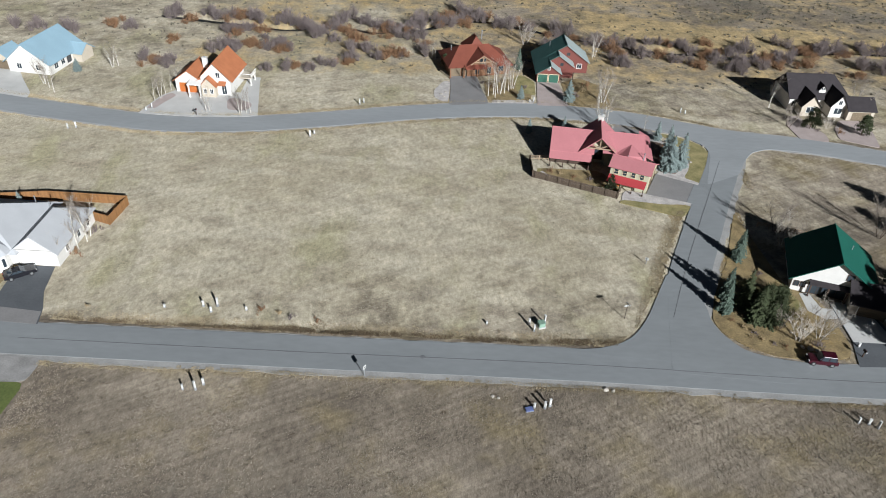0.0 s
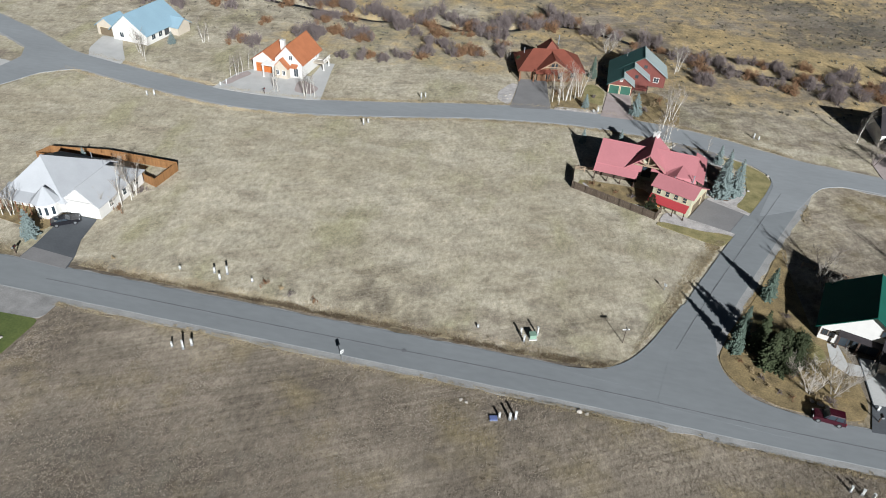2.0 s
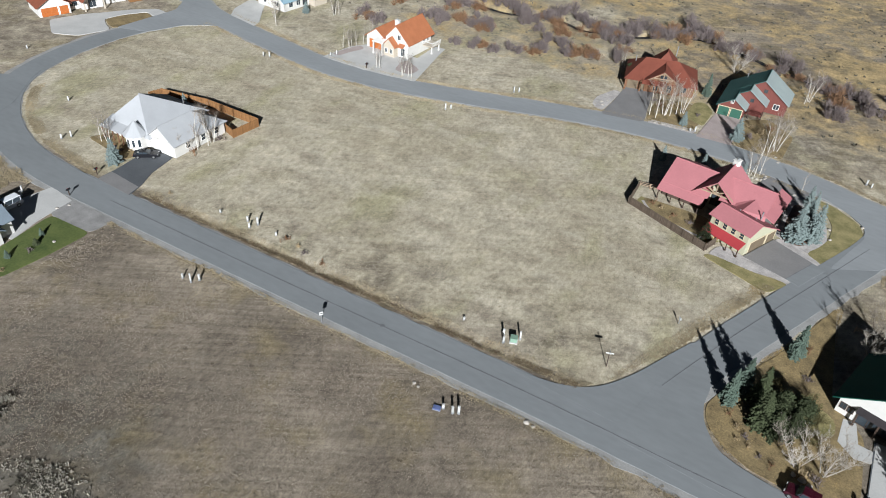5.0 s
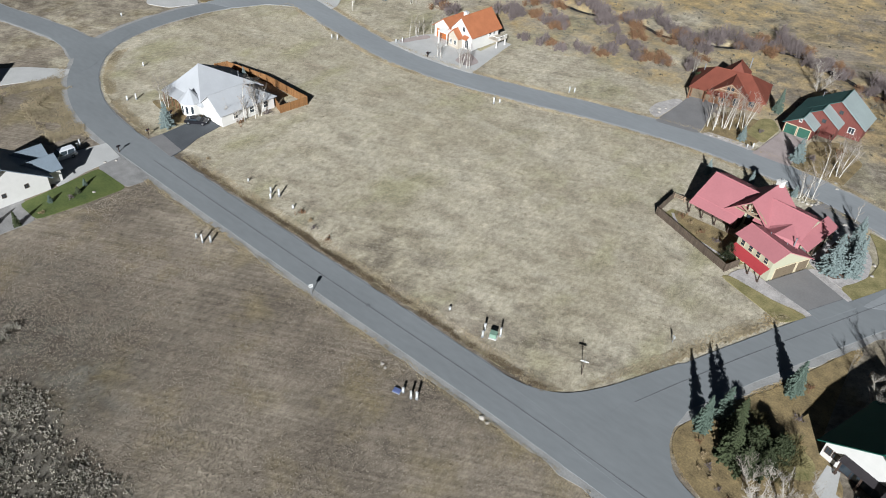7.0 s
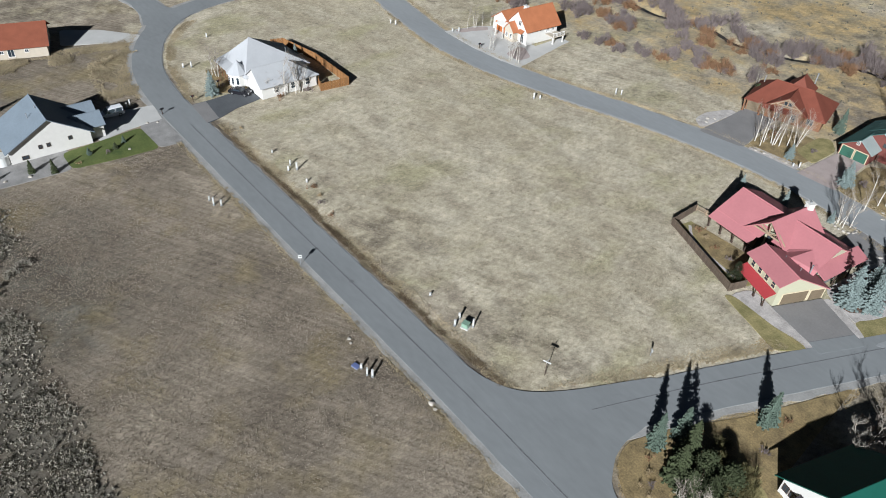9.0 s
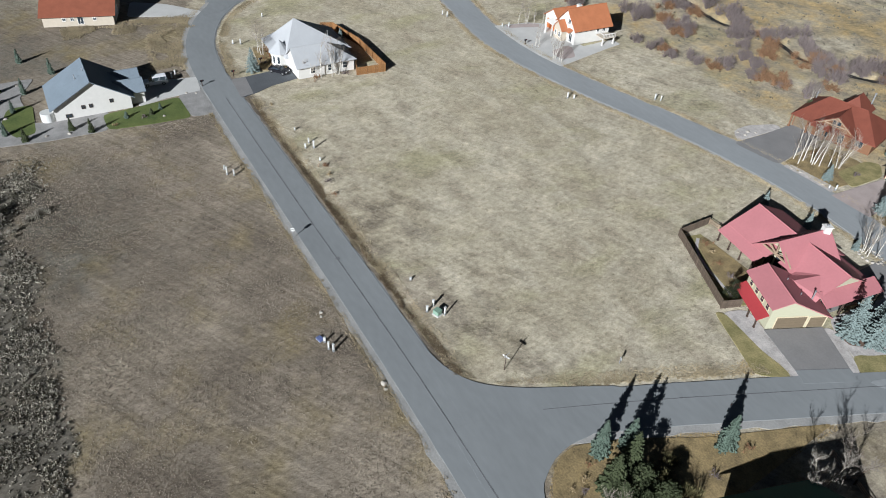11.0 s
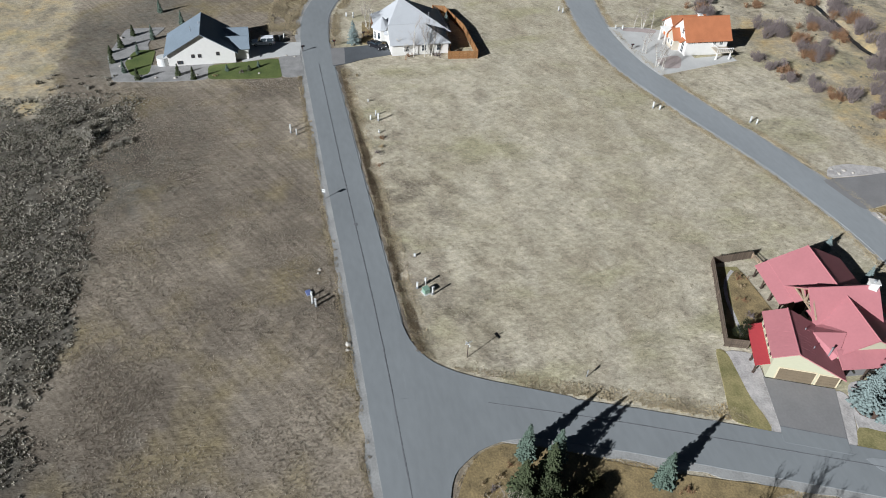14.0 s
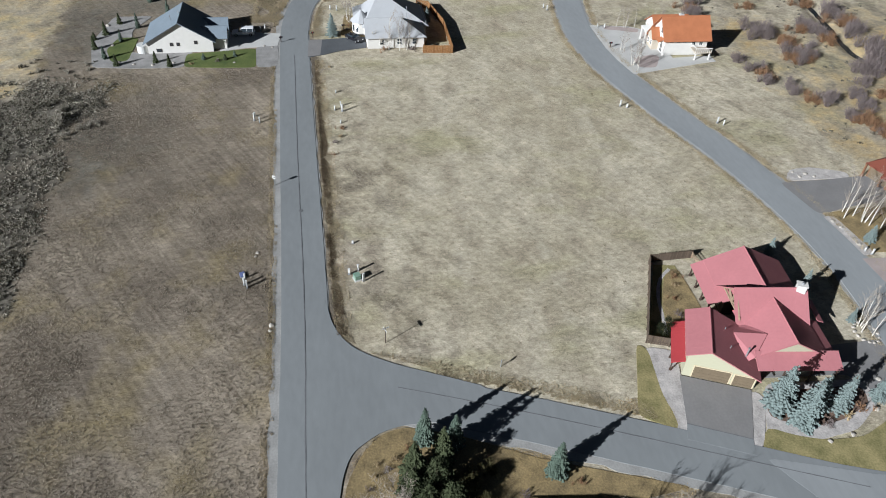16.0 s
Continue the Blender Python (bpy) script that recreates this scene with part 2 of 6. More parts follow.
def ground_material():
    """Dry meadow: four ground covers blended by the painted zones, each mottled at three scales."""
    mat = bpy.data.materials.new("dry_meadow")
    mat.use_nodes = True
    nt = mat.node_tree
    n, link = nt.nodes, nt.links.new
    bsdf = n["Principled BSDF"]
    bsdf.inputs["Roughness"].default_value, bsdf.inputs["Specular IOR Level"].default_value = 0.95, 0.1
    co = n.new("ShaderNodeTexCoord")
    att = n.new("ShaderNodeAttribute")
    att.attribute_name = "zone"
    sep = n.new("ShaderNodeSeparateColor")
    link(att.outputs["Color"], sep.inputs[0])

    def tex(scale, detail=5, stretch=(1, 1, 1), rot=0.0, rough=0.55):
        mp, t = n.new("ShaderNodeMapping"), n.new("ShaderNodeTexNoise")
        mp.inputs["Scale"].default_value, mp.inputs["Rotation"].default_value = stretch, (0, 0, rot)
        t.inputs["Scale"].default_value, t.inputs["Detail"].default_value, t.inputs["Roughness"].default_value = scale, detail, rough
        link(co.outputs["Object"], mp.inputs["Vector"]), link(mp.outputs[0], t.inputs["Vector"])
        return t.outputs[0]

    def rng(v, a, b, lo=0.0, hi=1.0):
        r = n.new("ShaderNodeMapRange")
        for key, x in (("From Min", a), ("From Max", b), ("To Min", lo), ("To Max", hi)):
            r.inputs[key].default_value = x
        link(v, r.inputs["Value"])
        return r.outputs[0]

    def mix(f, a, b, mode="MIX"):
        m = n.new("ShaderNodeMix")
        m.data_type, m.blend_type = "RGBA", mode
        for key, x in (("Factor", f), ("A", a), ("B", b)):
            if isinstance(x, tuple):
                m.inputs[key].default_value = (*x, 1)
            elif isinstance(x, float):
                m.inputs[key].default_value = x
            else:
                link(x, m.inputs[key])
        return m.outputs["Result"]

    patches, mid, fine = tex(0.035, 5), tex(0.22, 6, rough=0.65), tex(1.3, 6, (1, 0.55, 1), 0.6, 0.7)
    grain = tex(6.5, 3, (1, 0.5, 1), 0.6, 0.7)
    p, m_ = rng(patches, 0.4, 0.62), rng(mid, 0.35, 0.65)
    base = mix(p, (0.18, 0.152, 0.120), (0.315, 0.27, 0.212))
    base = mix(rng(tex(0.09, 4), 0.5, 0.72), base, (0.25, 0.205, 0.118))
    turn_, drill = n.new("ShaderNodeMapping"), n.new("ShaderNodeTexNoise")
    turn_.vector_type = "TEXTURE"
    turn_.inputs["Rotation"].default_value, turn_.inputs["Scale"].default_value = (0, 0, 0.52), (20, 1, 1)
    drill.inputs["Scale"].default_value, drill.inputs["Detail"].default_value = 1.6, 3
    link(co.outputs["Object"], turn_.inputs["Vector"]), link(turn_.outputs[0], drill.inputs["Vector"])
    base = mix(1.0, base, mix(rng(drill.outputs[0], 0.36, 0.64), (0.87, 0.86, 0.85), (1.14, 1.14, 1.14)), "MULTIPLY")
    field = mix(p, (0.385, 0.34, 0.252), (0.50, 0.45, 0.35))
    field = mix(rng(tex(0.10, 6, (1, 1.8, 1), 0.25, 0.6), 0.5, 0.76), field, (0.315, 0.27, 0.205))
    field = mix(rng(tex(0.055, 6, (1, 3.2, 1), 0.15, 0.6), 0.50, 0.72), field, (0.50, 0.452, 0.358))
    field = mix(rng(tex(0.05, 5, (2, 1, 1), 0.5), 0.52, 0.66), field, (0.37, 0.338, 0.222))
    field = mix(rng(tex(0.16, 5, (1, 2, 1), 0.3), 0.62, 0.78), field, (0.27, 0.228, 0.175))
    field = mix(1.0, field, mix(rng(drill.outputs[0], 0.36, 0.64), (0.93, 0.93, 0.92), (1.07, 1.07, 1.07)), "MULTIPLY")
    sage = mix(m_, (0.085, 0.076, 0.062), (0.165, 0.15, 0.124))
    ochre = mix(m_, (0.29, 0.235, 0.14), (0.43, 0.32, 0.165))
    ragged = rng(mid, 0.3, 0.7, -0.3, 0.3)

    def zone(channel):
        s = n.new("ShaderNodeMath")
        s.operation = "ADD"
        link(sep.outputs[channel], s.inputs[0]), link(ragged, s.inputs[1])
        return rng(s.outputs[0], 0.25, 0.75)

    c = mix(zone(0), base, field)
    c = mix(zone(1), c, sage)
    c = mix(zone(2), c, ochre)
    c = mix(1.0, c, mix(m_, (0.84, 0.84, 0.84), (1.13, 1.13, 1.13)), "MULTIPLY")
    c = mix(1.0, c, mix(rng(fine, 0.3, 0.7), (0.72, 0.71, 0.70), (1.25, 1.25, 1.24)), "MULTIPLY")
    c = mix(1.0, c, mix(rng(grain, 0.3, 0.7), (0.76, 0.75, 0.74), (1.21, 1.21, 1.21)), "MULTIPLY")
    weeds = rng(tex(0.75, 6, (1, 1.8, 1), 0.9, 0.7), 0.58, 0.68)
    c = mix(weeds, c, mix(1.0, c, (0.62, 0.60, 0.56), "MULTIPLY"))
    link(c, bsdf.inputs["Base Color"])
    h = n.new("ShaderNodeMath")
    h.operation = "MULTIPLY_ADD"
    h.inputs[1].default_value = 0.5
    link(grain, h.inputs[0]), link(fine, h.inputs[2])
    bp = n.new("ShaderNodeBump")
    bp.inputs["Strength"].default_value, bp.inputs["Distance"].default_value = 0.55, 0.2
    link(h.outputs[0], bp.inputs["Height"]), link(bp.outputs[0], bsdf.inputs["Normal"])
    return mat


# ---- mesh helpers ----
def mesh_of(name, bm, mat):
    bmesh.ops.recalc_face_normals(bm, faces=bm.faces[:])
    me = bpy.data.meshes.new(name)
    bm.to_mesh(me)
    bm.free()
    me.materials.append(mat)
    return me


def part(name, bm, mat, parent, label=""):
    ob = new(name, mesh_of(name, bm, mat))
    ob.parent = parent
    return tagged(ob, label)


def thing(name, label, category, m=None, group="", kind=""):
    ob = tagged(new(name), label, category, group, kind)
    ob.empty_display_size = 0.3
    if m is not None:
        ob.matrix_basis = m
    return ob


def raw(name, verts, faces, mat, smooth=False):
    me = bpy.data.meshes.new(name)
    me.from_pydata(verts, [], faces)
    me.materials.append(mat)
    if smooth:
        me.shade_smooth()
    return me


def box(bm, x0, x1, y0, y1, z0, z1, m=None):
    vs = [bm.verts.new(v) for v in ((x0, y0, z0), (x1, y0, z0), (x1, y1, z0), (x0, y1, z0), (x0, y0, z1), (x1, y0, z1), (x1, y1, z1), (x0, y1, z1))]
    for f in ((0, 3, 2, 1), (4, 5, 6, 7), (0, 1, 5, 4), (1, 2, 6, 5), (2, 3, 7, 6), (3, 0, 4, 7)):
        bm.faces.new([vs[i] for i in f])
    if m is not None:
        bmesh.ops.transform(bm, matrix=m, verts=vs)
    return vs


def boxes(*items):
    bm = bmesh.new()
    for b in items:
        box(bm, *b)
    return bm


def slab(bm, pts, th):
    top = [bm.verts.new(p) for p in pts]
    low = [bm.verts.new((p[0], p[1], p[2] - th)) for p in pts]
    bm.faces.new(top), bm.faces.new(low[::-1])
    for i in range(len(pts)):
        j = (i + 1) % len(pts)
        bm.faces.new((top[j], top[i], low[i], low[j]))


def ribs(pts, step, mat, parent, m=None, high=0.006, wide=0.05):
    """Standing seams up the slope of a roof plane; pts starts with the two ends of the eave."""
    a, b = Vector(pts[0]), Vector(pts[1])
    u = (b - a).normalized()
    nrm = (b - a).cross(Vector(pts[2]) - a).normalized()
    if nrm.z < 0:
        nrm = -nrm
    w = nrm.cross(u)
    flat = [((Vector(p) - a).dot(u), (Vector(p) - a).dot(w)) for p in pts]
    lo, hi = min(f[0] for f in flat), max(f[0] for f in flat)
    count = max(1, int((hi - lo) / step))
    for i in range(count + 1):
        s = lo + 0.03 + (hi - lo - 0.06) * i / count
        cuts = []
        for (u0, w0), (u1, w1) in zip(flat, flat[1:] + flat[:1]):
            if (u0 - s) * (u1 - s) < 0:
                cuts.append(w0 + (w1 - w0) * (s - u0) / (u1 - u0))
        if len(cuts) < 2 or max(cuts) - min(cuts) < 0.3:
            continue
        p, q = a + u * s + w * min(cuts), a + u * s + w * max(cuts)
        o, k = u * wide / 2, nrm * high
        bm = bmesh.new()
        vs = [bm.verts.new(v) for v in (p - o, p + o, q + o, q - o, p - o + k, p + o + k, q + o + k, q - o + k)]
        for f in ((0, 3, 2, 1), (4, 5, 6, 7), (0, 1, 5, 4), (1, 2, 6, 5), (2, 3, 7, 6), (3, 0, 4, 7)):
            bm.faces.new([vs[i] for i in f])
        if m is not None:
            bm.transform(m)
        part("seam", bm, mat, parent)


def tube(bm, p, q, r0, r1, sides=5):
    p, q = Vector(p), Vector(q)
    d = (q - p).normalized()
    a = d.orthogonal().normalized()
    b = d.cross(a)
    rings = []
    for c, r in ((p, r0), (q, r1)):
        rings.append([bm.verts.new(c + (a * math.cos(t) + b * math.sin(t)) * r) for t in (2 * math.pi * i / sides for i in range(sides))])
    for i in range(sides):
        j = (i + 1) % sides
        bm.faces.new((rings[0][i], rings[0][j], rings[1][j], rings[1][i]))
    bm.faces.new(rings[1])
    bm.faces.new(rings[0][::-1])


# ---- ground ----
def fbm(x, y, s, seed=0.0):
    return noise.fractal(Vector((x * s + seed, y * s - seed, seed * 1.7)), 1.0, 2.0, 4)


def smooth(a, b, v):
    t = min(1, max(0, (v - a) / (b - a)))
    return t * t * (3 - 2 * t)


CREEK = [(-90, 214), (-67, 210), (-51, 207), (-38, 212), (-24, 209), (-10, 214), (-3, 221), (8, 224), (20, 219), (38, 211), (58, 205), (82, 204), (105, 211), (130, 213), (175, 215)]


def creek_distance(x, y):
    best = 99.0
    for (ax, ay), (bx, by) in zip(CREEK, CREEK[1:]):
        t = min(1, max(0, ((x - ax) * (bx - ax) + (y - ay) * (by - ay)) / ((bx - ax) ** 2 + (by - ay) ** 2)))
        best = min(best, math.hypot(x - ax - t * (bx - ax), y - ay - t * (by - ay)))
    return best


def ground_height(x, y):
    wild = max(smooth(172, 190, y), smooth(40, 22, y))
    z = -0.09 + 0.035 * fbm(x, y, 0.25) + (0.25 * bank(x, y) if y < 45 else 0) + smooth(-54, -46, x if y < 60 else 0) * wild * (0.30 * fbm(x, y, 0.06, 3) + 0.10 * fbm(x, y, 0.3, 7))
    if -60 < x < 24 and 74 < y < 86:
        d = y - (73.9 + 0.0115 * (x + 20))
        z -= 0.26 * smooth(3.95, 4.7, d) * smooth(6.6, 5.2, d) * smooth(-60, -56, x) * smooth(24, 19, x) * (0.8 + 0.5 * fbm(x, y, 0.2, 21))
    if y > 195:
        d = creek_distance(x, y)
        z -= 0.9 * smooth(2.6, 0.8, d + 0.8 * fbm(x, y, 0.15, 9))
    z += 6.0 * smooth(250, 420, y) 
    return z


def bank(x, y):
    """How far a spot lies inside the scrub on the low bank south of the near meadow."""
    edge = 33.2 + 4.5 * smooth(-28, -46, x) - 2.4 * smooth(-16, -28, x) * smooth(-40, -30, x) + 2.6 * fbm(x, y, 0.09, 5)
    return smooth(edge + 1.6, edge - 1.6, y) * smooth(-55, -47, x) * (0.8 + 0.5 * fbm(x, y, 0.1, 15))


def zones(x, y):
    upper = 147 + 8 * smooth(-40, 10, x) - 6 * smooth(40, 100, x)
    r = smooth(76, 82, y) * smooth(upper + 3, upper - 3, y) * smooth(-122, -112, x) * (1 - 0.75 * smooth(20, 45, x + 0.35 * (150 - y)) * smooth(60, 100, x))
    r = max(r, 0.8 * smooth(upper, upper + 4, y) * smooth(196, 180, y), 0.62 * smooth(upper, upper + 4, y) * smooth(30, -20, x), 0.4 * smooth(-118, -124, x))
    lot = smooth(3, 6, x - 40 - 0.43 * (y - 95)) * smooth(150, 144, y)
    r *= (1 - 0.6 * lot) * (1 - 0.4 * smooth(12, 45, x) * smooth(158, 162, y))
    r *= 1 - (0.42 + 0.35 * fbm(x, y, 0.06, 44)) * smooth(106, 82, y) * smooth(-70, 0, x)
    g = bank(x, y)
    oval = ((x + 25) / 17) ** 2 + ((y - 37.2) / 4.6) ** 2
    g = max(g, 0.62 * smooth(1.25, 0.7, oval))
    g = max(g, (0.42 + 0.5 * fbm(x, y, 0.03, 33)) * smooth(22, -22, x) * smooth(64, 40, y))
    g = max(g, (0.40 + 0.3 * fbm(x, y, 0.05, 35)) * smooth(5, 55, x) * smooth(72, 60, y))
    line = 222 - 0.16 * (x - 60) + 8 * fbm(x, y, 0.02, 6)
    g = max(g, smooth(25, 60, x) * smooth(line + 12, line + 26, y) * (0.4 + 0.5 * fbm(x, y, 0.03, 16)))
    b = smooth(170, 182, y) * (0.42 + 0.4 * fbm(x, y, 0.05, 2)) * smooth(-100, -60, x)
    b = max(b, smooth(20, 50, x) * smooth(line - 14, line - 4, y) * smooth(line + 24, line + 8, y) * 0.95)
    farm = smooth(-38, -48, x + 0.5 * (20 - y)) * smooth(23, 17, y - 0.03 * (x + 60))
    g *= 1 - farm
    b = max(b, 0.4 * farm)
    r = max(r, 0.7 * farm)
    return r, g, b


def axis(lo, hi, step, far):
    inner = [lo + step * i for i in range(int((hi - lo) / step) + 1)]
    grow = [step * 2 * 1.6 ** i for i in range(40)]
    out, d = [], 0
    for s in grow:
        d += s
        if d > far:
            break
        out.append(d)
    return [lo - d for d in reversed(out)] + inner + [inner[-1] + d for d in out]


def build_ground():
    xs, ys = axis(-175, 165, 1.6, 3500), axis(-6, 290, 1.6, 3500)
    ys = sorted(set(ys) | {76.6 + 0.3 * k for k in range(16)})
    verts = [(x, y, ground_height(x, y)) for y in ys for x in xs]
    nx = len(xs)
    faces = [(j * nx + i, j * nx + i + 1, (j + 1) * nx + i + 1, (j + 1) * nx + i) for j in range(len(ys) - 1) for i in range(nx - 1)]
    me = raw("ground", verts, faces, ground_material(), True)
    col = me.color_attributes.new("zone", "FLOAT_COLOR", "POINT")
    col.data.foreach_set("color", list(chain.from_iterable((*zones(x, y), 1.0) for x, y, _ in verts)))
    return tagged(new("ground", me), "dry straw-coloured meadow and sagebrush ground", "ground", kind="structure")


build_ground()


# ---- roads, drives and yards ----
def curve(points, step=1.5):
    """A smooth line through the points."""
    pts = [Vector((*p, 0)) for p in points]
    pts = [2 * pts[0] - pts[1]] + pts + [2 * pts[-1] - pts[-2]]
    out = []
    for a, b, c, d in zip(pts, pts[1:], pts[2:], pts[3:]):
        k = max(2, int((c - b).length / step))
        for i in range(k):
            t = i / k
            out.append(0.5 * (2 * b + (c - a) * t + (2 * a - 5 * b + 4 * c - d) * t * t + (3 * b - a - 3 * c + d) * t ** 3))
    return out + [pts[-2]]


def ribbon(name, points, width, z, mat, label, category, ragged=0.0, thick=0.12, side=0.0, kind="structure"):
    line = curve(points)
    bm = bmesh.new()
    rows = []
    for i, p in enumerate(line):
        d = (line[min(i + 1, len(line) - 1)] - line[max(i - 1, 0)]).normalized()
        nrm = Vector((-d.y, d.x, 0))
        w0, w1 = (width / 2 + ragged * fbm(p.x, p.y, 0.35, k) for k in (11, 17))
        a, b = p + nrm * (side + w0), p + nrm * (side - w1)
        rows.append([bm.verts.new((v.x, v.y, h)) for v, h in ((a, z - thick), (a, z), (b, z), (b, z - thick))])
    for r, s in zip(rows, rows[1:]):
        for k in range(3):
            bm.faces.new((r[k], r[k + 1], s[k + 1], s[k]))
    return tagged(new(name, mesh_of(name, bm, mat)), label, category, kind=kind)


def patch(name, pts, z, mat, label, category, rounded=True, thick=0.12, kind="structure"):
    if rounded:
        loop = [Vector((*p, 0)) for p in pts]
        out = []
        for i, p in enumerate(loop):
            a, b = loop[i - 1], loop[(i + 1) % len(loop)]
            ca = p + (a - p).normalized() * min(1.2, (a - p).length * 0.35)
            cb = p + (b - p).normalized() * min(1.2, (b - p).length * 0.35)
            out += [ca.lerp(p, 0.0), ca.lerp(p, 0.5).lerp(p.lerp(cb, 0.5), 0.5), cb]
        pts = [(v.x, v.y) for v in out]
    bm = bmesh.new()
    slab(bm, [(x, y, z) for x, y in pts], thick)
    return tagged(new(name, mesh_of(name, bm, mat)), label, category, kind=kind)


MAIN = [(170, 76.0), (110, 75.4), (60, 74.1), (20, 74.3), (-20, 73.8), (-60, 73.4), (-75, 73.6), (-88, 75.4), (-100, 80.0), (-109, 86.0), (-116.5, 94.5), (-120.7, 106), (-121.8, 119), (-120, 133), (-114, 148)]
SIDE = [(34.5, 78.5), (36.8, 86), (40.2, 95), (44.2, 105), (52.0, 123.5), (58.3, 138.5), (61, 150)]
UPPER = [(-230, 205), (-170, 176), (-135, 161), (-117, 152), (-103.5, 148.6), (-86, 145.2), (-67, 142.4), (-55, 142.8), (-45, 144.3), (-28.5, 148.7), (-9.6, 154.6), (8, 158.2), (22, 159.3), (36, 158.0), (47, 155.6), (62, 150.6), (80, 148), (97, 143.6), (130, 136), (180, 128)]
BRANCH = [(-112, 87), (-124, 89.5), (-138, 87.5), (-160, 83), (-230, 72)]
for key, line, wide in (("road_main", MAIN, 6.5), ("road_side", SIDE, 6.7), ("road_upper", UPPER, 7.2), ("road_branch", BRANCH, 6.5)):
    k = {"road_main": 0.0, "road_side": 0.006, "road_upper": 0.012, "road_branch": 0.018}[key]
    offset, verge_offset, verge_width = {"road_main": (-0.25, 0.22, 7.9), "road_side": (0.0, -0.55, 7.9)}.get(key, (0.0, 0.0, wide + 1.1))
    ribbon(key, line, wide, k + 0.02, M["asphalt_hazed" if key == "road_upper" else "asphalt"], "worn grey asphalt residential road", "road", 0.05, side=offset)
    ribbon(key.replace("road", "shoulder"), line, verge_width, k / 4 - 0.035, M["shoulder"], "pale gravel shoulder along the road edge", "road shoulder", 0.4, side=verge_offset)
# widened mouths of the junctions
for key, pts, z in (("road_mouth_west", [(17, 77.0), (20.5, 77.75), (23.6, 78.2), (26.7, 79.5), (28.6, 81.0), (30.2, 83.0), (32.2, 86.4), (35.4, 93.4), (37.4, 97.6), (40, 96), (38, 76)], 0.028),
                    ("road_mouth_east", [(33, 74), (36, 91), (40.8, 93), (41.8, 89), (41.6, 86), (42.4, 83), (44.5, 79.9), (46.0, 79.0), (48.1, 78.3), (51.5, 77.7), (55, 77.3), (50, 73)], 0.034),
                    ("road_mouth_north", [(52, 128), (54.5, 136), (56.2, 141), (56.0, 145.2), (53.0, 148.6), (47, 152.4), (50, 157), (62, 152), (78, 149), (80, 145.0), (70, 145.4), (66, 143.5), (63.5, 140), (60, 133)], 0.040),
                    ("road_mouth_left", [(-125, 128), (-123.5, 147), (-129, 156), (-112, 150), (-101, 147), (-108, 144), (-113, 140), (-116.5, 131)], 0.040),
                    ("road_mouth_branch", [(-104, 79.5), (-114, 85.3), (-128, 86), (-128, 91.5), (-120, 94), (-118, 103), (-114, 96), (-106, 86)], 0.046)):
    patch(key, pts, z, M["asphalt_hazed" if key in ("road_mouth_north", "road_mouth_left") else "asphalt"], "worn grey asphalt road junction", "road", True, 0.12)
ribbon("tar_seam", [(x, y + 0.15 + 0.06 * math.sin(x)) for x, y in MAIN[1:6]], 0.13, 0.050, M["tar"], "dark tar-filled seam along the road", "tar seam", 0.05, 0.02)
ribbon("tar_seam", [(x - 0.9, y) for x, y in SIDE[1:6]], 0.09, 0.056, M["tar"], "dark tar-filled seam along the road", "tar seam", 0.04, 0.02)
patch("driveway_red", [(38.7, 123.0), (42.3, 131.4), (49.4, 128.0), (46.1, 120.8)], 0.045, M["asphalt_mid"], "brown-grey asphalt driveway before the double garage", "driveway", False)
patch("driveway_red_apron", [(46.15, 120.8), (49.45, 127.95), (51.6, 127.2), (48.3, 119.9)], 0.049, M["asphalt"], "grey asphalt apron joining the driveway to the road", "driveway", False)
ribbon("tar_seam", [(46.1, 120.75), (49.42, 128.0)], 0.11, 0.056, M["tar"], "dark tar-filled seam across the driveway", "tar seam", 0.03, 0.02)
patch("driveway_red_side", [(36.5, 133), (36.2, 160), (43.5, 157), (46.5, 149.5), (44.5, 146.5), (41.5, 146), (40.5, 133)], -0.012, M["asphalt_mid"], "grey paved court beside the red-roofed house", "driveway", True)
patch("gravel_red", [(33.2, 120.2), (34.6, 124.2), (38.7, 123.2), (46.0, 120.9), (47.6, 120.1), (46.6, 119.0), (41.5, 118.9)], -0.005, M["stone"], "pale gravel strip beside the driveway", "gravel bed", True)
patch("gravel_red_edge", [(42.2, 131.3), (49.3, 127.9), (50.9, 127.5), (50.6, 128.7), (47.6, 130.6), (43.4, 132.6)], 0.0, M["stone"], "pale gravel edging of the driveway", "gravel bed", True)
patch("lawn_red_strip", [(32.6, 119.3), (44.1, 115.2), (45.5, 117.2), (46.9, 119.5), (44.6, 119.8), (41.5, 119.5), (33.8, 120.5)], 0.0, M["lawn"], "thin yellow-green lawn strip", "lawn", True)
patch("lawn_red", [(51.1, 128.3), (55.3, 137.0), (56.2, 142), (55, 146), (50, 149.8), (46.6, 150.5), (48.8, 147), (50.9, 142), (50.7, 137), (49.5, 133.4), (47.8, 130.5)], -0.002, M["lawn"], "yellow-green corner lawn", "lawn", True)
patch("gravel_red_bed", [(43.2, 132.6), (51.2, 129.2), (50.6, 136), (49.8, 142), (46, 147.5), (42.5, 147), (41.5, 134)], -0.010, M["stone"], "pink-grey gravel bed under spruces", "gravel bed", True)
patch("mulch_red", [(43.8, 132.6), (46.6, 131.6), (48.8, 136), (48.2, 141), (46.2, 146), (43.4, 146.4), (43, 138)], 0.002, M["mulch"], "dark brown mulch under the spruces", "garden bed", True)
patch("yard_red", [(32.2, 121.3), (17.3, 127.9), (17.9, 131.2), (30, 131.2), (34.5, 126)], -0.014, M["lawn"], "fenced garden lawn", "lawn", False)
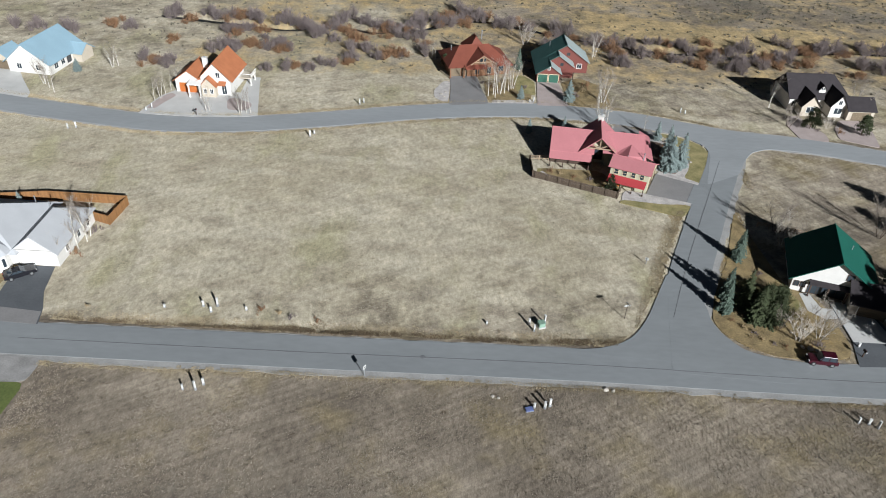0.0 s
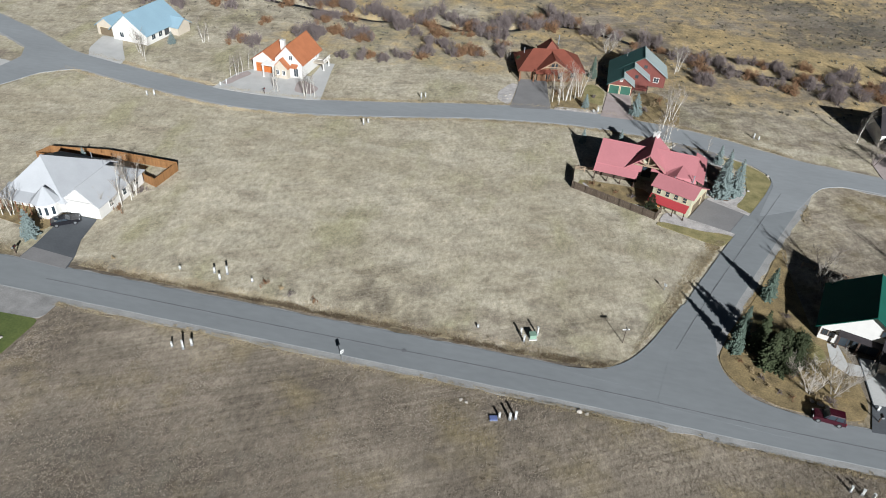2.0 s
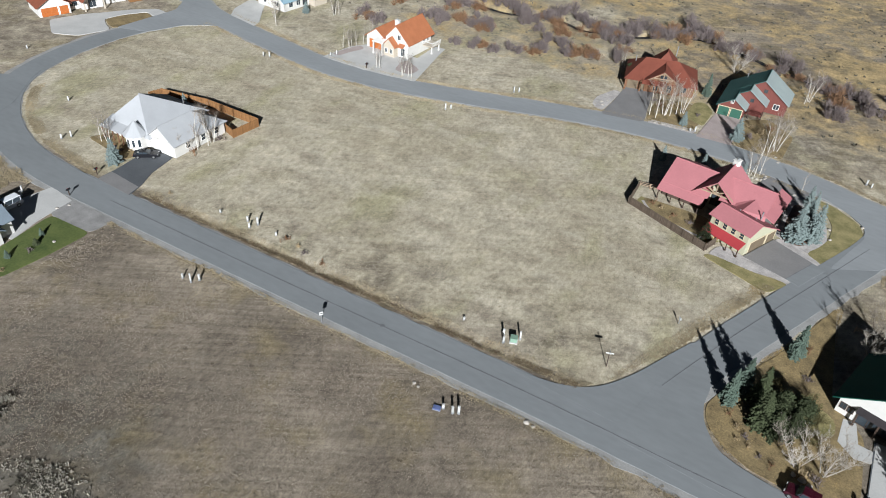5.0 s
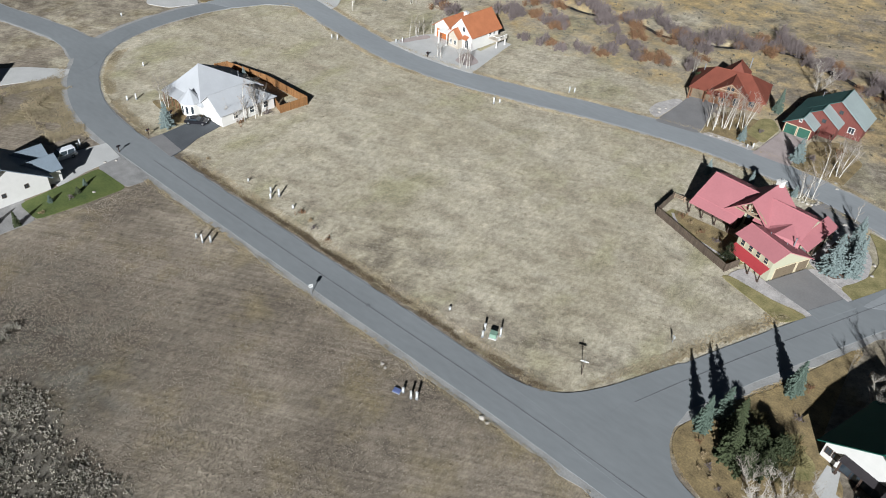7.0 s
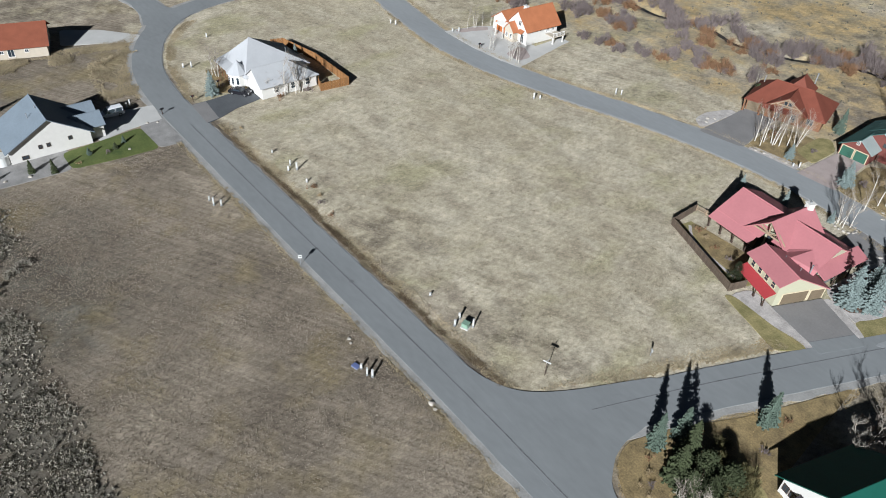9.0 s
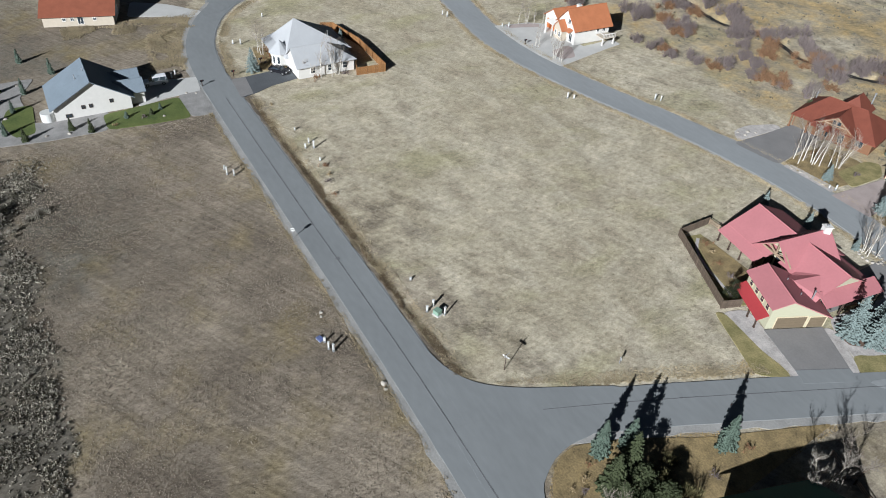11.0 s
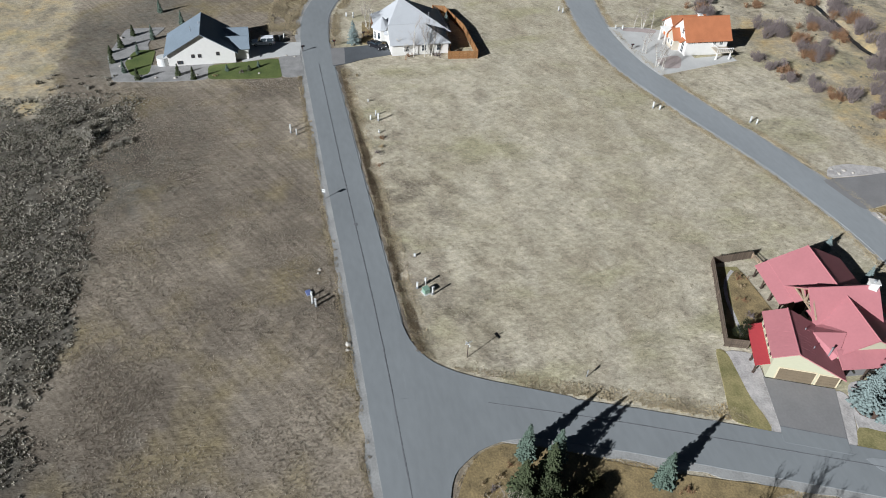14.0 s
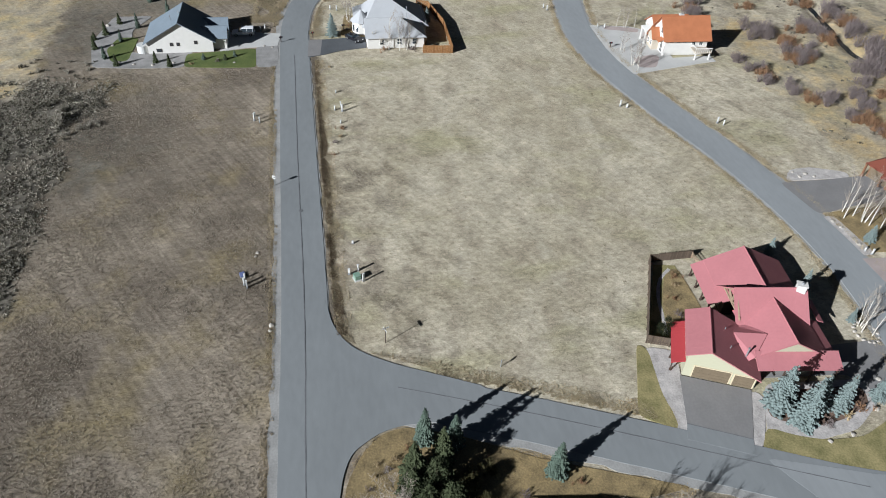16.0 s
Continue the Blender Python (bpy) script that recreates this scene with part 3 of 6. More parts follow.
patch("bed_red", [(31.3, 125), (26, 125.8), (20.5, 128.3), (18.4, 130.5), (19, 131.4), (30.5, 131.4), (33.5, 127)], -0.006, M["yard"], "planted garden bed along the house", "garden bed", True)
ribbon("garden_path", [(31.6, 124.2), (28.5, 124.9), (24, 126.0), (20.6, 127.7), (18.6, 130)], 0.5, 0.004, M["stone"], "curving pale gravel garden path", "path", 0.05)
patch("driveway_white", [(-67.6, 77.0), (-58.7, 76.6), (-59.6, 80), (-61.4, 84), (-62.6, 90.0), (-68.4, 90.0), (-68.0, 85), (-67.6, 81)], 0.032, M["asphalt_new"], "dark asphalt driveway of the white house", "driveway", False)
patch("apron_white", [(-67.5, 76.9), (-58.9, 76.5), (-59.5, 79.3), (-67.5, 80.0)], 0.040, M["asphalt_mid"], "grey asphalt apron of the driveway", "driveway", False)
patch("gravel_white", [(-82, 86), (-69, 84.2), (-68.2, 90.5), (-79, 90.5)], -0.008, M["yard"], "bare dry bed before the white house", "garden bed", True)
patch("driveway_grey", [(-63.2, 57.2), (-64.6, 63), (-65.2, 69.8), (-71.6, 70.6), (-73.2, 62), (-73.5, 56)], 0.006, M["concrete"], "pale concrete driveway of the grey-roofed house", "driveway", False)
patch("lawn_grey", [(-56.2, 50.0), (-55.2, 58), (-54.8, 65.4), (-64.2, 65.0), (-63.2, 57.2), (-62.5, 50.0)], -0.004, M["lawn_green"], "green lawn beside the house", "lawn", True)
patch("gravel_grey", [(-54.8, 65.4), (-54.6, 70.0), (-65.5, 70.0), (-65.0, 65.0)], -0.008, M["gravel"], "grey stone verge", "gravel bed", True)
patch("stones_grey", [(-57.6, 31.0), (-56.3, 40), (-56.0, 50), (-63.4, 51.5), (-64, 38), (-76, 36.5), (-84, 40), (-84, 31), (-70, 28.5)], -0.008, M["gravel"], "grey stone garden around the house", "gravel bed", True)
patch("lawn_grey_back", [(-60, 38.0), (-59.6, 34.5), (-66, 32.5), (-72, 34), (-72, 38.5)], 0.0, M["lawn_green"], "small green lawn among the stones", "lawn", True)
patch("forecourt_orange", [(-71, 146.4), (-69.4, 156), (-66.6, 160.4), (-51.5, 160.4), (-52, 170), (-49, 170), (-48.2, 165.7), (-44.4, 148.2), (-55, 146.2)], 0.004, M["concrete"], "wide pale concrete forecourt", "driveway", False)
patch("forecourt_band", [(-70.2, 149.2), (-69.2, 155), (-67.6, 158.4), (-65.6, 157), (-67.4, 152.5), (-68, 149.4)], 0.012, M["paver"], "pink paver band in the forecourt", "paving", True)
patch("forecourt_inlay", [(-52, 150.6), (-53.5, 156), (-52.4, 157.5), (-47, 154.6), (-47.4, 150.6)], 0.012, M["paver"], "pink paver inlay in the forecourt", "paving", True)
patch("driveway_log", [(-1.4, 159.6), (8.4, 161.6), (6.8, 169), (5.2, 178.8), (-1.6, 177.4), (-1.2, 168)], 0.038, M["asphalt_mid"], "grey asphalt driveway of the log house", "driveway", True)
patch("gravel_log", [(-1.6, 161), (-5.0, 163.5), (-5.4, 168), (-3.2, 174), (-1.4, 174)], 0.0, M["stone"], "pale gravel bed with boulders", "gravel bed", True)
patch("bed_log", [(8.2, 163.0), (18.6, 164.6), (19.2, 171), (15, 178), (7.2, 176), (7.4, 169)], -0.012, M["yard"], "planted bed under the aspens", "garden bed", True)
patch("gravel_log_front", [(9, 161.6), (19.4, 163.0), (19, 165.2), (9, 164)], -0.004, M["stone"], "pale gravel strip by the road", "gravel bed", True)
patch("lawn_log", [(15.2, 170), (20, 168), (20.2, 177), (17, 181), (15, 179)], -0.004, M["lawn"], "thin green lawn between the two houses", "lawn", True)
patch("driveway_cabin", [(20.0, 162.2), (27.6, 162.6), (26.4, 177.0), (20.8, 176.4)], 0.042, M["paver"], "pink-grey paver driveway of the red cabin", "driveway", False)
patch("bed_cabin", [(28, 163.2), (38, 162.6), (38.5, 175), (32, 181), (27, 177)], -0.012, M["yard"], "dry planted bed beside the cabin", "garden bed", True)
patch("yard_green", [(41.9, 86), (42.6, 83.2), (45.2, 80.6), (49, 78.6), (56, 77.9), (60.6, 79.2), (61.6, 82), (61, 92), (56.5, 96), (54.5, 118), (48.5, 101.5), (44.0, 92.5)], -0.010, M["yard"], "dry ochre yard grass on the corner", "yard", True)
patch("lawn_green_yard", [(53.9, 90.7), (55.5, 88.7), (57.7, 90.1), (57.3, 93.1), (54.7, 94.3)], -0.002, M["lawn"], "patch of green lawn beside the front walk", "lawn", True)
patch("driveway_green", [(60.9, 77.2), (69.5, 77.8), (69, 86), (67.5, 92), (62.2, 92), (62.2, 83)], 0.036, M["asphalt_new"], "dark asphalt driveway in shade", "driveway", False)
patch("apron_green", [(62.3, 82.6), (68.8, 82.6), (67.5, 92), (62.4, 92)], 0.044, M["concrete"], "concrete garage apron", "driveway", False)
patch("walk_green", [(58.0, 89.5), (60.2, 87.6), (62.4, 88.2), (62.2, 90.2), (60.4, 90.4), (59.8, 94), (58.2, 94)], 0.01, M["concrete"], "concrete front walk", "path", False)
patch("driveway_dark", [(78.8, 158.6), (79.6, 151), (86, 150.6), (86.6, 154.6), (84, 160), (84, 164), (81, 164)], 0.03, M["paver"], "pale pinkish driveway of the dark-roofed house", "driveway", True)
patch("driveway_dark_garage", [(88.8, 152.4), (96.8, 149), (98.6, 157), (98.6, 163), (92.8, 163), (90, 158)], 0.03, M["paver"], "pale pinkish driveway before the garage", "driveway", True)
patch("drive_solar", [(-142.5, 121), (-134, 115.5), (-127.6, 118.6), (-125.0, 126.2), (-128.6, 127.8), (-132.4, 130.3), (-131.2, 135.5), (-127.8, 141.0), (-124, 139.4), (-122.4, 143.5), (-127.5, 144.4), (-132.6, 139.5), (-136.5, 133), (-139.5, 129)], 0.03, M["concrete"], "pale concrete turning drive", "driveway", True)
patch("drive_island", [(-131.9, 130.3), (-128.4, 128.2), (-124.9, 127.4), (-123.6, 133), (-123.8, 139.0), (-127.6, 140.4), (-130.7, 135.4)], 0.022, M["yard"], "dry grass island in the drive", "yard", True)
patch("drive_terra", [(-104.2, 78.2), (-107.2, 81.4), (-115.5, 74), (-120, 66), (-110.5, 63.5), (-108, 70)], 0.01, M["concrete"], "pale concrete driveway", "driveway", True)
patch("drive_blue", [(-106.5, 149.6), (-98, 147.8), (-99, 154), (-105, 162), (-107.6, 166), (-114, 167), (-112, 158)], 0.03, M["concrete"], "pale concrete driveway of the blue-roofed house", "driveway", True)


# ---- houses ----
def wing(house, x0, x1, y0, y1, eave, ridge, along, wall, roof, over=0.5, at=None, hips=(0, 0), eave2=None, seam=0.6, m=None, z0=0.0, roof2=None, label="", recess=0.0):
    """A block with a pitched roof. along: the ridge's axis. at: the ridge's place across. hips: how far the roof hips in at its low and high ends.
    eave2: the eave on the far side. recess: the low end wall stands back under the roof."""
    a0, a1, c0, c1 = (x0, x1, y0, y1) if along == "x" else (y0, y1, x0, x1)
    at = (c0 + c1) / 2 if at is None else at
    eave2 = eave if eave2 is None else eave2

    def P(a, c, z):
        return (a, c, z) if along == "x" else (c, a, z)

    bm = bmesh.new()
    prof = [(c0, z0), (c1, z0), (c1, eave2 - 0.12), (at, ridge - 0.16), (c0, eave - 0.12)]
    if hips[0] or hips[1]:
        lo = min(eave, eave2) - 0.12
        prof = [(c0, z0), (c1, z0), (c1, lo), (c0, lo)]
    ends = [[bm.verts.new(P(a, c, z)) for c, z in prof] for a in (a0 + recess, a1)]
    bm.faces.new(ends[0]), bm.faces.new(ends[1][::-1])
    for i in range(len(prof)):
        j = (i + 1) % len(prof)
        bm.faces.new((ends[0][i], ends[0][j], ends[1][j], ends[1][i]))
    if m is not None:
        bm.transform(m)
    part("wall", bm, wall, house)
    s0, s1 = (ridge - eave) / (at - c0), (ridge - eave2) / (c1 - at)
    e0, e1 = eave - over * s0, eave2 - over * s1
    A0, A1, C0, C1 = a0 - over, a1 + over, c0 - over, c1 + over
    r0, r1 = A0 + (hips[0] + over if hips[0] else 0), A1 - (hips[1] + over if hips[1] else 0)
    planes = [([P(A0, C0, e0), P(A1, C0, e0), P(r1, at, ridge), P(r0, at, ridge)], roof),
              ([P(A1, C1, e1), P(A0, C1, e1), P(r0, at, ridge), P(r1, at, ridge)], roof2 or roof)]
    if hips[0]:
        planes.append(([P(A0, C1, e1), P(A0, C0, e0), P(r0, at, ridge)], roof))
    if hips[1]:
        planes.append(([P(A1, C0, e0), P(A1, C1, e1), P(r1, at, ridge)], roof))
    for pts, mat in planes:
        bm = bmesh.new()
        slab(bm, pts, 0.16)
        if m is not None:
            bm.transform(m)
        ob = part("roof", bm, mat, house, label)
        if seam:
            ribs(pts, seam, mat, ob, m)
    bm = bmesh.new()
    tube(bm, P(r0, at, ridge), P(r1, at, ridge), 0.11, 0.11, 6)
    if m is not None:
        bm.transform(m)
    part("ridge_cap", bm, roof, house)


def lean(house, pts, mat, seam=0.6, label="", name="porch_roof"):
    bm = bmesh.new()
    slab(bm, pts, 0.14)
    ob = part(name, bm, mat, house, label)
    if seam < 5:
        ribs(pts, seam, mat, ob)


TURN = {"-y": 0, "+x": 90, "+y": 180, "-x": 270}


def opening(house, name, x, y, z, w, h, face, frame_mat, fill_mat, bars=(1, 1), fill="pane", label="", m=None):
    """A framed window or door standing proud of the wall at its lower middle point."""
    base = pose(x, y, z, 0, 0, TURN[face])
    if m is not None:
        base = m @ base
    bm = boxes((-w / 2 - 0.09, -w / 2, -0.07, 0.05, -0.09, h + 0.09), (w / 2, w / 2 + 0.09, -0.07, 0.05, -0.09, h + 0.09),
               (-w / 2, w / 2, -0.07, 0.05, h, h + 0.09), (-w / 2, w / 2, -0.09, 0.05, -0.09, 0))
    for i in range(1, bars[0]):
        box(bm, -w / 2 + w * i / bars[0] - 0.03, -w / 2 + w * i / bars[0] + 0.03, -0.05, 0.02, 0, h)
    for i in range(1, bars[1]):
        box(bm, -w / 2, w / 2, -0.048, 0.018, h * i / bars[1] - 0.03, h * i / bars[1] + 0.03)
    bm.transform(base)
    ob = part(name, bm, frame_mat, house, label)
    bm = boxes((-w / 2, w / 2, -0.03, 0.04, 0, h))
    bm.transform(base)
    part(fill, bm, fill_mat, ob)
    return ob


def garage_door(house, x, y, w, h, face, mat, frame_mat, panels=4, m=None):
    base = pose(x, y, 0.02, 0, 0, TURN[face])
    if m is not None:
        base = m @ base
    bm = boxes((-w / 2 - 0.14, -w / 2, -0.08, 0.05, 0, h + 0.14), (w / 2, w / 2 + 0.14, -0.08, 0.05, 0, h + 0.14), (-w / 2, w / 2, -0.08, 0.05, h, h + 0.14))
    bm.transform(base)
    ob = part("garage_door", bm, frame_mat, house)
    for i in range(panels):
        bm = boxes((-w / 2, w / 2, -0.04, 0.03, h * i / panels + 0.01, h * (i + 1) / panels - 0.01))
        for k in range(4):
            a = -w / 2 + w * k / 4
            box(bm, a + 0.12, a + w / 4 - 0.12, -0.055, -0.03, h * i / panels + 0.1, h * (i + 1) / panels - 0.1)
        bm.transform(base)
        part("panel", bm, mat, ob)


def chimney(house, x, y, w, d, z0, z1, mat):
    bm = boxes((x - w / 2, x + w / 2, y - d / 2, y + d / 2, z0, z1))
    ob = part("chimney", bm, mat, house)
    part("cap", boxes((x - w / 2 - 0.12, x + w / 2 + 0.12, y - d / 2 - 0.12, y + d / 2 + 0.12, z1, z1 + 0.14)), mat, ob)
    bm = bmesh.new()
    tube(bm, (x, y, z1 + 0.14), (x, y, z1 + 0.45), 0.2, 0.18, 8)
    part("flue", bm, M["metal_grey"], ob)


def vent(house, x, y, z, h=0.7, r=0.07, mat=None):
    bm = bmesh.new()
    tube(bm, (x, y, z - 0.5), (x, y, z + h), r, r, 8)
    tube(bm, (x, y, z + h), (x, y, z + h + 0.15), r * 1.6, r * 1.6, 8)
    part("vent_pipe", bm, mat or M["metal_grey"], house)


def post(house, x, y, z0, z1, w=0.2, mat=None, m=None):
    bm = boxes((x - w / 2, x + w / 2, y - w / 2, y + w / 2, z0, z1), (x - w * 0.8, x + w * 0.8, y - w * 0.8, y + w * 0.8, z0, z0 + 0.25))
    if m is not None:
        bm.transform(m)
    part("post", bm, mat or M["wood_dark"], house)


def beam(house, p, q, r, mat, m=None):
    bm = bmesh.new()
    tube(bm, p, q, r, r, 4)
    if m is not None:
        bm.transform(m)
    part("beam", bm, mat, house)


def red_house():
    place = pose(38.7, 123.5, 0, 0, 0, 67.1)
    h = thing("house", "cream house with faded red metal roofs and timber truss", "house", place)
    # the main block stands a few degrees off the meadow's axes
    back = place.inverted() @ pose(31, 138, 0, 0, 0, -7) @ pose(-31, -138, 0)
    W, R = M["wall_cream"], M["roof_pink"]

    def sheet(name, pts, seam=0.0):
        bm = bmesh.new()
        slab(bm, pts, 0.14)
        bm.transform(back)
        ob = part(name, bm, R, h)
        if seam:
            ribs(pts, seam, R, ob, back)

    # garage with a long slope towards the court
    wing(h, -0.25, 8.85, 0, 7.6, 4.4, 5.5, "y", W, R, 0.45, at=2.25, eave2=2.27)
    garage_door(h, 3.3, 0, 4.6, 2.1, "-y", M["door_brown"], M["trim_tan"])
    garage_door(h, 7.35, 0, 2.5, 1.95, "-y", M["door_brown"], M["trim_tan"])
    for k in range(4):
        opening(h, "window", -0.25, 1.3 + k * 1.7, 2.75, 0.75, 1.0, "-x", M["trim_tan"], M["glass"], (1, 2))
    lean(h, [(-1.95, 7.7, 1.7), (-1.95, 0.2, 1.7), (-0.25, 0.2, 2.45), (-0.25, 7.7, 2.45)], M["roof_red"], label="bright red metal porch roof")
    for y in (0.4, 2.6, 5, 7.4):
        post(h, -1.75, y, 0, 1.65, 0.16)
    opening(h, "door", -0.25, 5.6, 0.05, 0.9, 1.6, "-x", M["trim_tan"], M["door_wood"], fill="door_leaf")
    # great room with an open truss gable
    wing(h, 27.2, 34.4, 133.3, 142.5, 3.6, 6.75, "y", W, R, 0.6, at=30.9, recess=1.6, m=back)
    for p, q in (((27.6, 133.2, 3.8), (30.9, 133.2, 6.5)), ((34.2, 133.2, 3.8), (30.9, 133.2, 6.5)), ((27.8, 133.2, 4.1), (34.0, 133.2, 4.1)), ((30.9, 133.2, 4.1), (30.9, 133.2, 6.4)), ((30.9, 133.2, 4.2), (29.1, 133.2, 5.1)), ((30.9, 133.2, 4.2), (32.7, 133.2, 5.1))):
        beam(h, p, q, 0.15, M["rail_wood"], back)
    for x in (28.6, 30.9, 33.2):
        opening(h, "window", x, 134.9, 0.9, 1.7, 2.2, "-y", M["wood_dark"], M["glass"], (2, 2), m=back)
    # cross gable to the street, with a skirt roof below
    wing(h, 32.2, 39.7, 133.8, 142.8, 3.45, 5.85, "x", W, R, 0.5, at=138.2, m=back)
    sheet("porch_roof", [(42.0, 133.3, 2.7), (42.0, 144.6, 2.7), (39.6, 144.6, 3.75), (39.6, 133.3, 3.75)], 0.6)
    sheet("porch_roof", [(39.6, 144.9, 2.55), (33.2, 144.9, 2.55), (33.2, 143.1, 3.2), (39.6, 143.1, 3.2)], 0.6)
    for y in (134.8, 138.2, 141.6):
        opening(h, "window", 39.7, y, 0.9, 1.4, 1.4, "+x", M["trim_tan"], M["glass"], (2, 1), m=back)
    for y in (133.7, 137.2, 140.8, 144.2):
        post(h, 41.7, y, 0, 2.6, 0.2, m=back)
    # cricket joining the garage slope to the cross gable
    sheet("roof", [(36.6, 131.5, 4.08), (37.4, 135.6, 4.6), (40.4, 133.2, 3.4), (40.6, 132.2, 2.7)])
    sheet("roof", [(37.4, 135.6, 4.6), (36.6, 131.5, 4.08), (34.6, 132.6, 3.2), (34.8, 134.2, 3.6)])
    # narrow hood over the court door
    sheet("porch_roof", [(28.8, 146.2, 2.4), (33.2, 146.0, 2.4), (33.2, 145.0, 2.75), (28.8, 145.2, 2.75)])
    # bedroom wing with a verandah
    wing(h, 21.4, 29.4, 133.2, 143.9, 3.25, 5.75, "x", M["wood_dark"], R, 0.55, at=138.1, eave2=3.1, m=back)
    sheet("porch_roof", [(20.85, 131.0, 2.05), (29.5, 131.0, 2.05), (29.5, 132.75, 2.95), (20.85, 132.75, 2.95)], 0.6)
    for x in (22.5, 25, 27.5):
        opening(h, "window", x, 133.2, 0.7, 1.5, 1.2, "-y", M["wood_dark"], M["glass"], (2, 1), m=back)
    for x in (21.2, 23.8, 26.4, 29.1):
        post(h, x, 131.3, 0, 2.0, 0.18, m=back)
    for y in (135, 138.1, 142):
        opening(h, "window", 21.4, y, 1.0, 1.4, 1.3, "-x", M["wood_dark"], M["glass"], (2, 1), m=back)
    chimney(h, 14.3, 13.9, 1.2, 0.95, 0, 7.4, M["wall_white"])
    vent(h, 7.3, 2.6, 3.2, 1.3, 0.1)
    vent(h, 5.0, 2.4, 4.2, 0.25, 0.05)
    vent(h, 4.4, 5.4, 4.45, 0.2, 0.05)


def white_house():
    h = thing("house", "white stucco house with pale grey shingle roof and turret", "house", pose(-66, 90, 0))
    m = pose(66, -90, 0)
    W, R = M["wall_white"], M["roof_white"]
    wing(h, -68.6, -61.8, 90.2, 103.2, 3.1, 5.9, "y", W, R, 0.5, at=-65.1, hips=(0, 5.0), seam=0, m=m)
    # gable over the garage door
    bm = bmesh.new()
    f = [bm.verts.new(v) for v in ((-68.6, 90.2, 2.9), (-61.8, 90.2, 2.9), (-65.1, 90.2, 5.7))]
    k = [bm.verts.new((v.co.x, 90.5, v.co.z)) for v in f]
    bm.faces.new(f), bm.faces.new(k[::-1])
    for i in range(3):
        bm.faces.new((f[i], f[(i + 1) % 3], k[(i + 1) % 3], k[i]))
    bm.transform(m)
    part("gable", bm, W, h)
    garage_door(h, -65.2, 90.2, 4.9, 2.15, "-y", M["door_white"], M["trim"], m=m)
    wing(h, -79.8, -68.3, 90.0, 104.6, 3.0, 8.4, "y", W, R, 0.55, at=-74.3, hips=(4.0, 10.2), seam=0, m=m)
    # turret with a pointed roof
    bm = bmesh.new()
    bmesh.ops.create_cone(bm, cap_ends=True, segments=10, radius1=2.1, radius2=2.1, depth=3.1, matrix=Matrix.Translation((-5.2, -0.6, 1.55)))
    part("turret", bm, W, h)
    bm = bmesh.new()
    bmesh.ops.create_cone(bm, cap_ends=True, segments=10, radius1=2.6, radius2=0.05, depth=2.5, matrix=Matrix.Translation((-5.2, -0.6, 4.2)))
    part("turret_roof", bm, R, h)
    for k in range(5):
        a = radians(-150 + 30 * k)
        b = pose(-5.2 + 2.06 * math.cos(a), -0.6 + 2.06 * math.sin(a), 0.7, 0, 0, -60 + 30 * k)
        bm = boxes((-0.32, 0.32, -0.06, 0.03, 0, 1.7))
        bm.transform(b)
        w = part("window", bm, M["trim"], h)
        bm = boxes((-0.25, 0.25, -0.075, -0.02, 0.07, 1.62))
        bm.transform(b)
        part("pane", bm, M["glass"], w)
    # entrance porch with brown posts
    lean(h, [(-14.0, -2.2, 2.5), (-7.6, -2.2, 2.5), (-7.6, 1.4, 3.6), (-14.0, 1.4, 3.6)], R, 9)
    for x in (-13.7, -12.2, -10.7, -9.2, -7.9):
        post(h, x, -1.9, 0, 2.5, 0.16, M["wall_log"])
    for x in (-12.4, -9.8):
        opening(h, "window", x, 0, 0.7, 1.3, 1.6, "-y", M["trim"], M["glass"], (2, 1))
    for y in (3.5, 7.5, 11):
        opening(h, "window", 4.2, y, 0.9, 1.0, 1.3, "+x", M["trim"], M["glass"], (1, 2))
    vent(h, -3.0, 10.0, 6.2, 0.5)
    vent(h, -0.6, 9.6, 5.6, 0.4)


def gable_house(name_label, place, blocks, windows=(), doors=(), extras=None):
    h = thing("house", name_label, "house", place)
    for b in blocks:
        wing(h, *b[0], **b[1])
    for w in windows:
        opening(h, "window", *w[:6], w[6] if len(w) > 6 else M["trim"], M["glass"], (2, 1))
    for d in doors:
        garage_door(h, *d)
    if extras:
        extras(h)
    return h


red_house()
white_house()


def orange_extras(h):
    lean(h, [(-2.4, -2.5, 3.2), (0.9, -2.5, 3.2), (0.9, 0, 3.5), (-2.4, 0, 3.5)], M["trim"], 9)
    post(h, -2.1, -2.2, 0, 3.1, 0.3, M["wall_white"]), post(h, 0.6, -2.2, 0, 3.1, 0.3, M["wall_white"])
    chimney(h, -0.6, 6.2, 1.1, 0.8, 4, 6.5, M["wall_white"])
    lean(h, [(4.5, -1.2, 2.9), (6.3, -1.2, 2.9), (6.3, 0, 3.5), (4.5, 0, 3.5)], M["roof_orange"], 9)
    part("deck", boxes((7.2, 10.2, 6.5, 10.5, 1.7, 1.9)), M["wall_tan"], h)
    for x, y in ((9.9, 6.8), (9.9, 10.2)):
        post(h, x, y, 0, 1.7, 0.25, M["wall_white"])
    bm = boxes((10.1, 10.2, 6.5, 10.5, 2.8, 2.9), (7.2, 10.2, 6.5, 6.6, 2.8, 2.9))
    for k in range(9):
        box(bm, 10.12, 10.18, 6.5 + k * 0.48, 6.56 + k * 0.48, 1.9, 2.8)
    part("railing", bm, M["trim"], h)


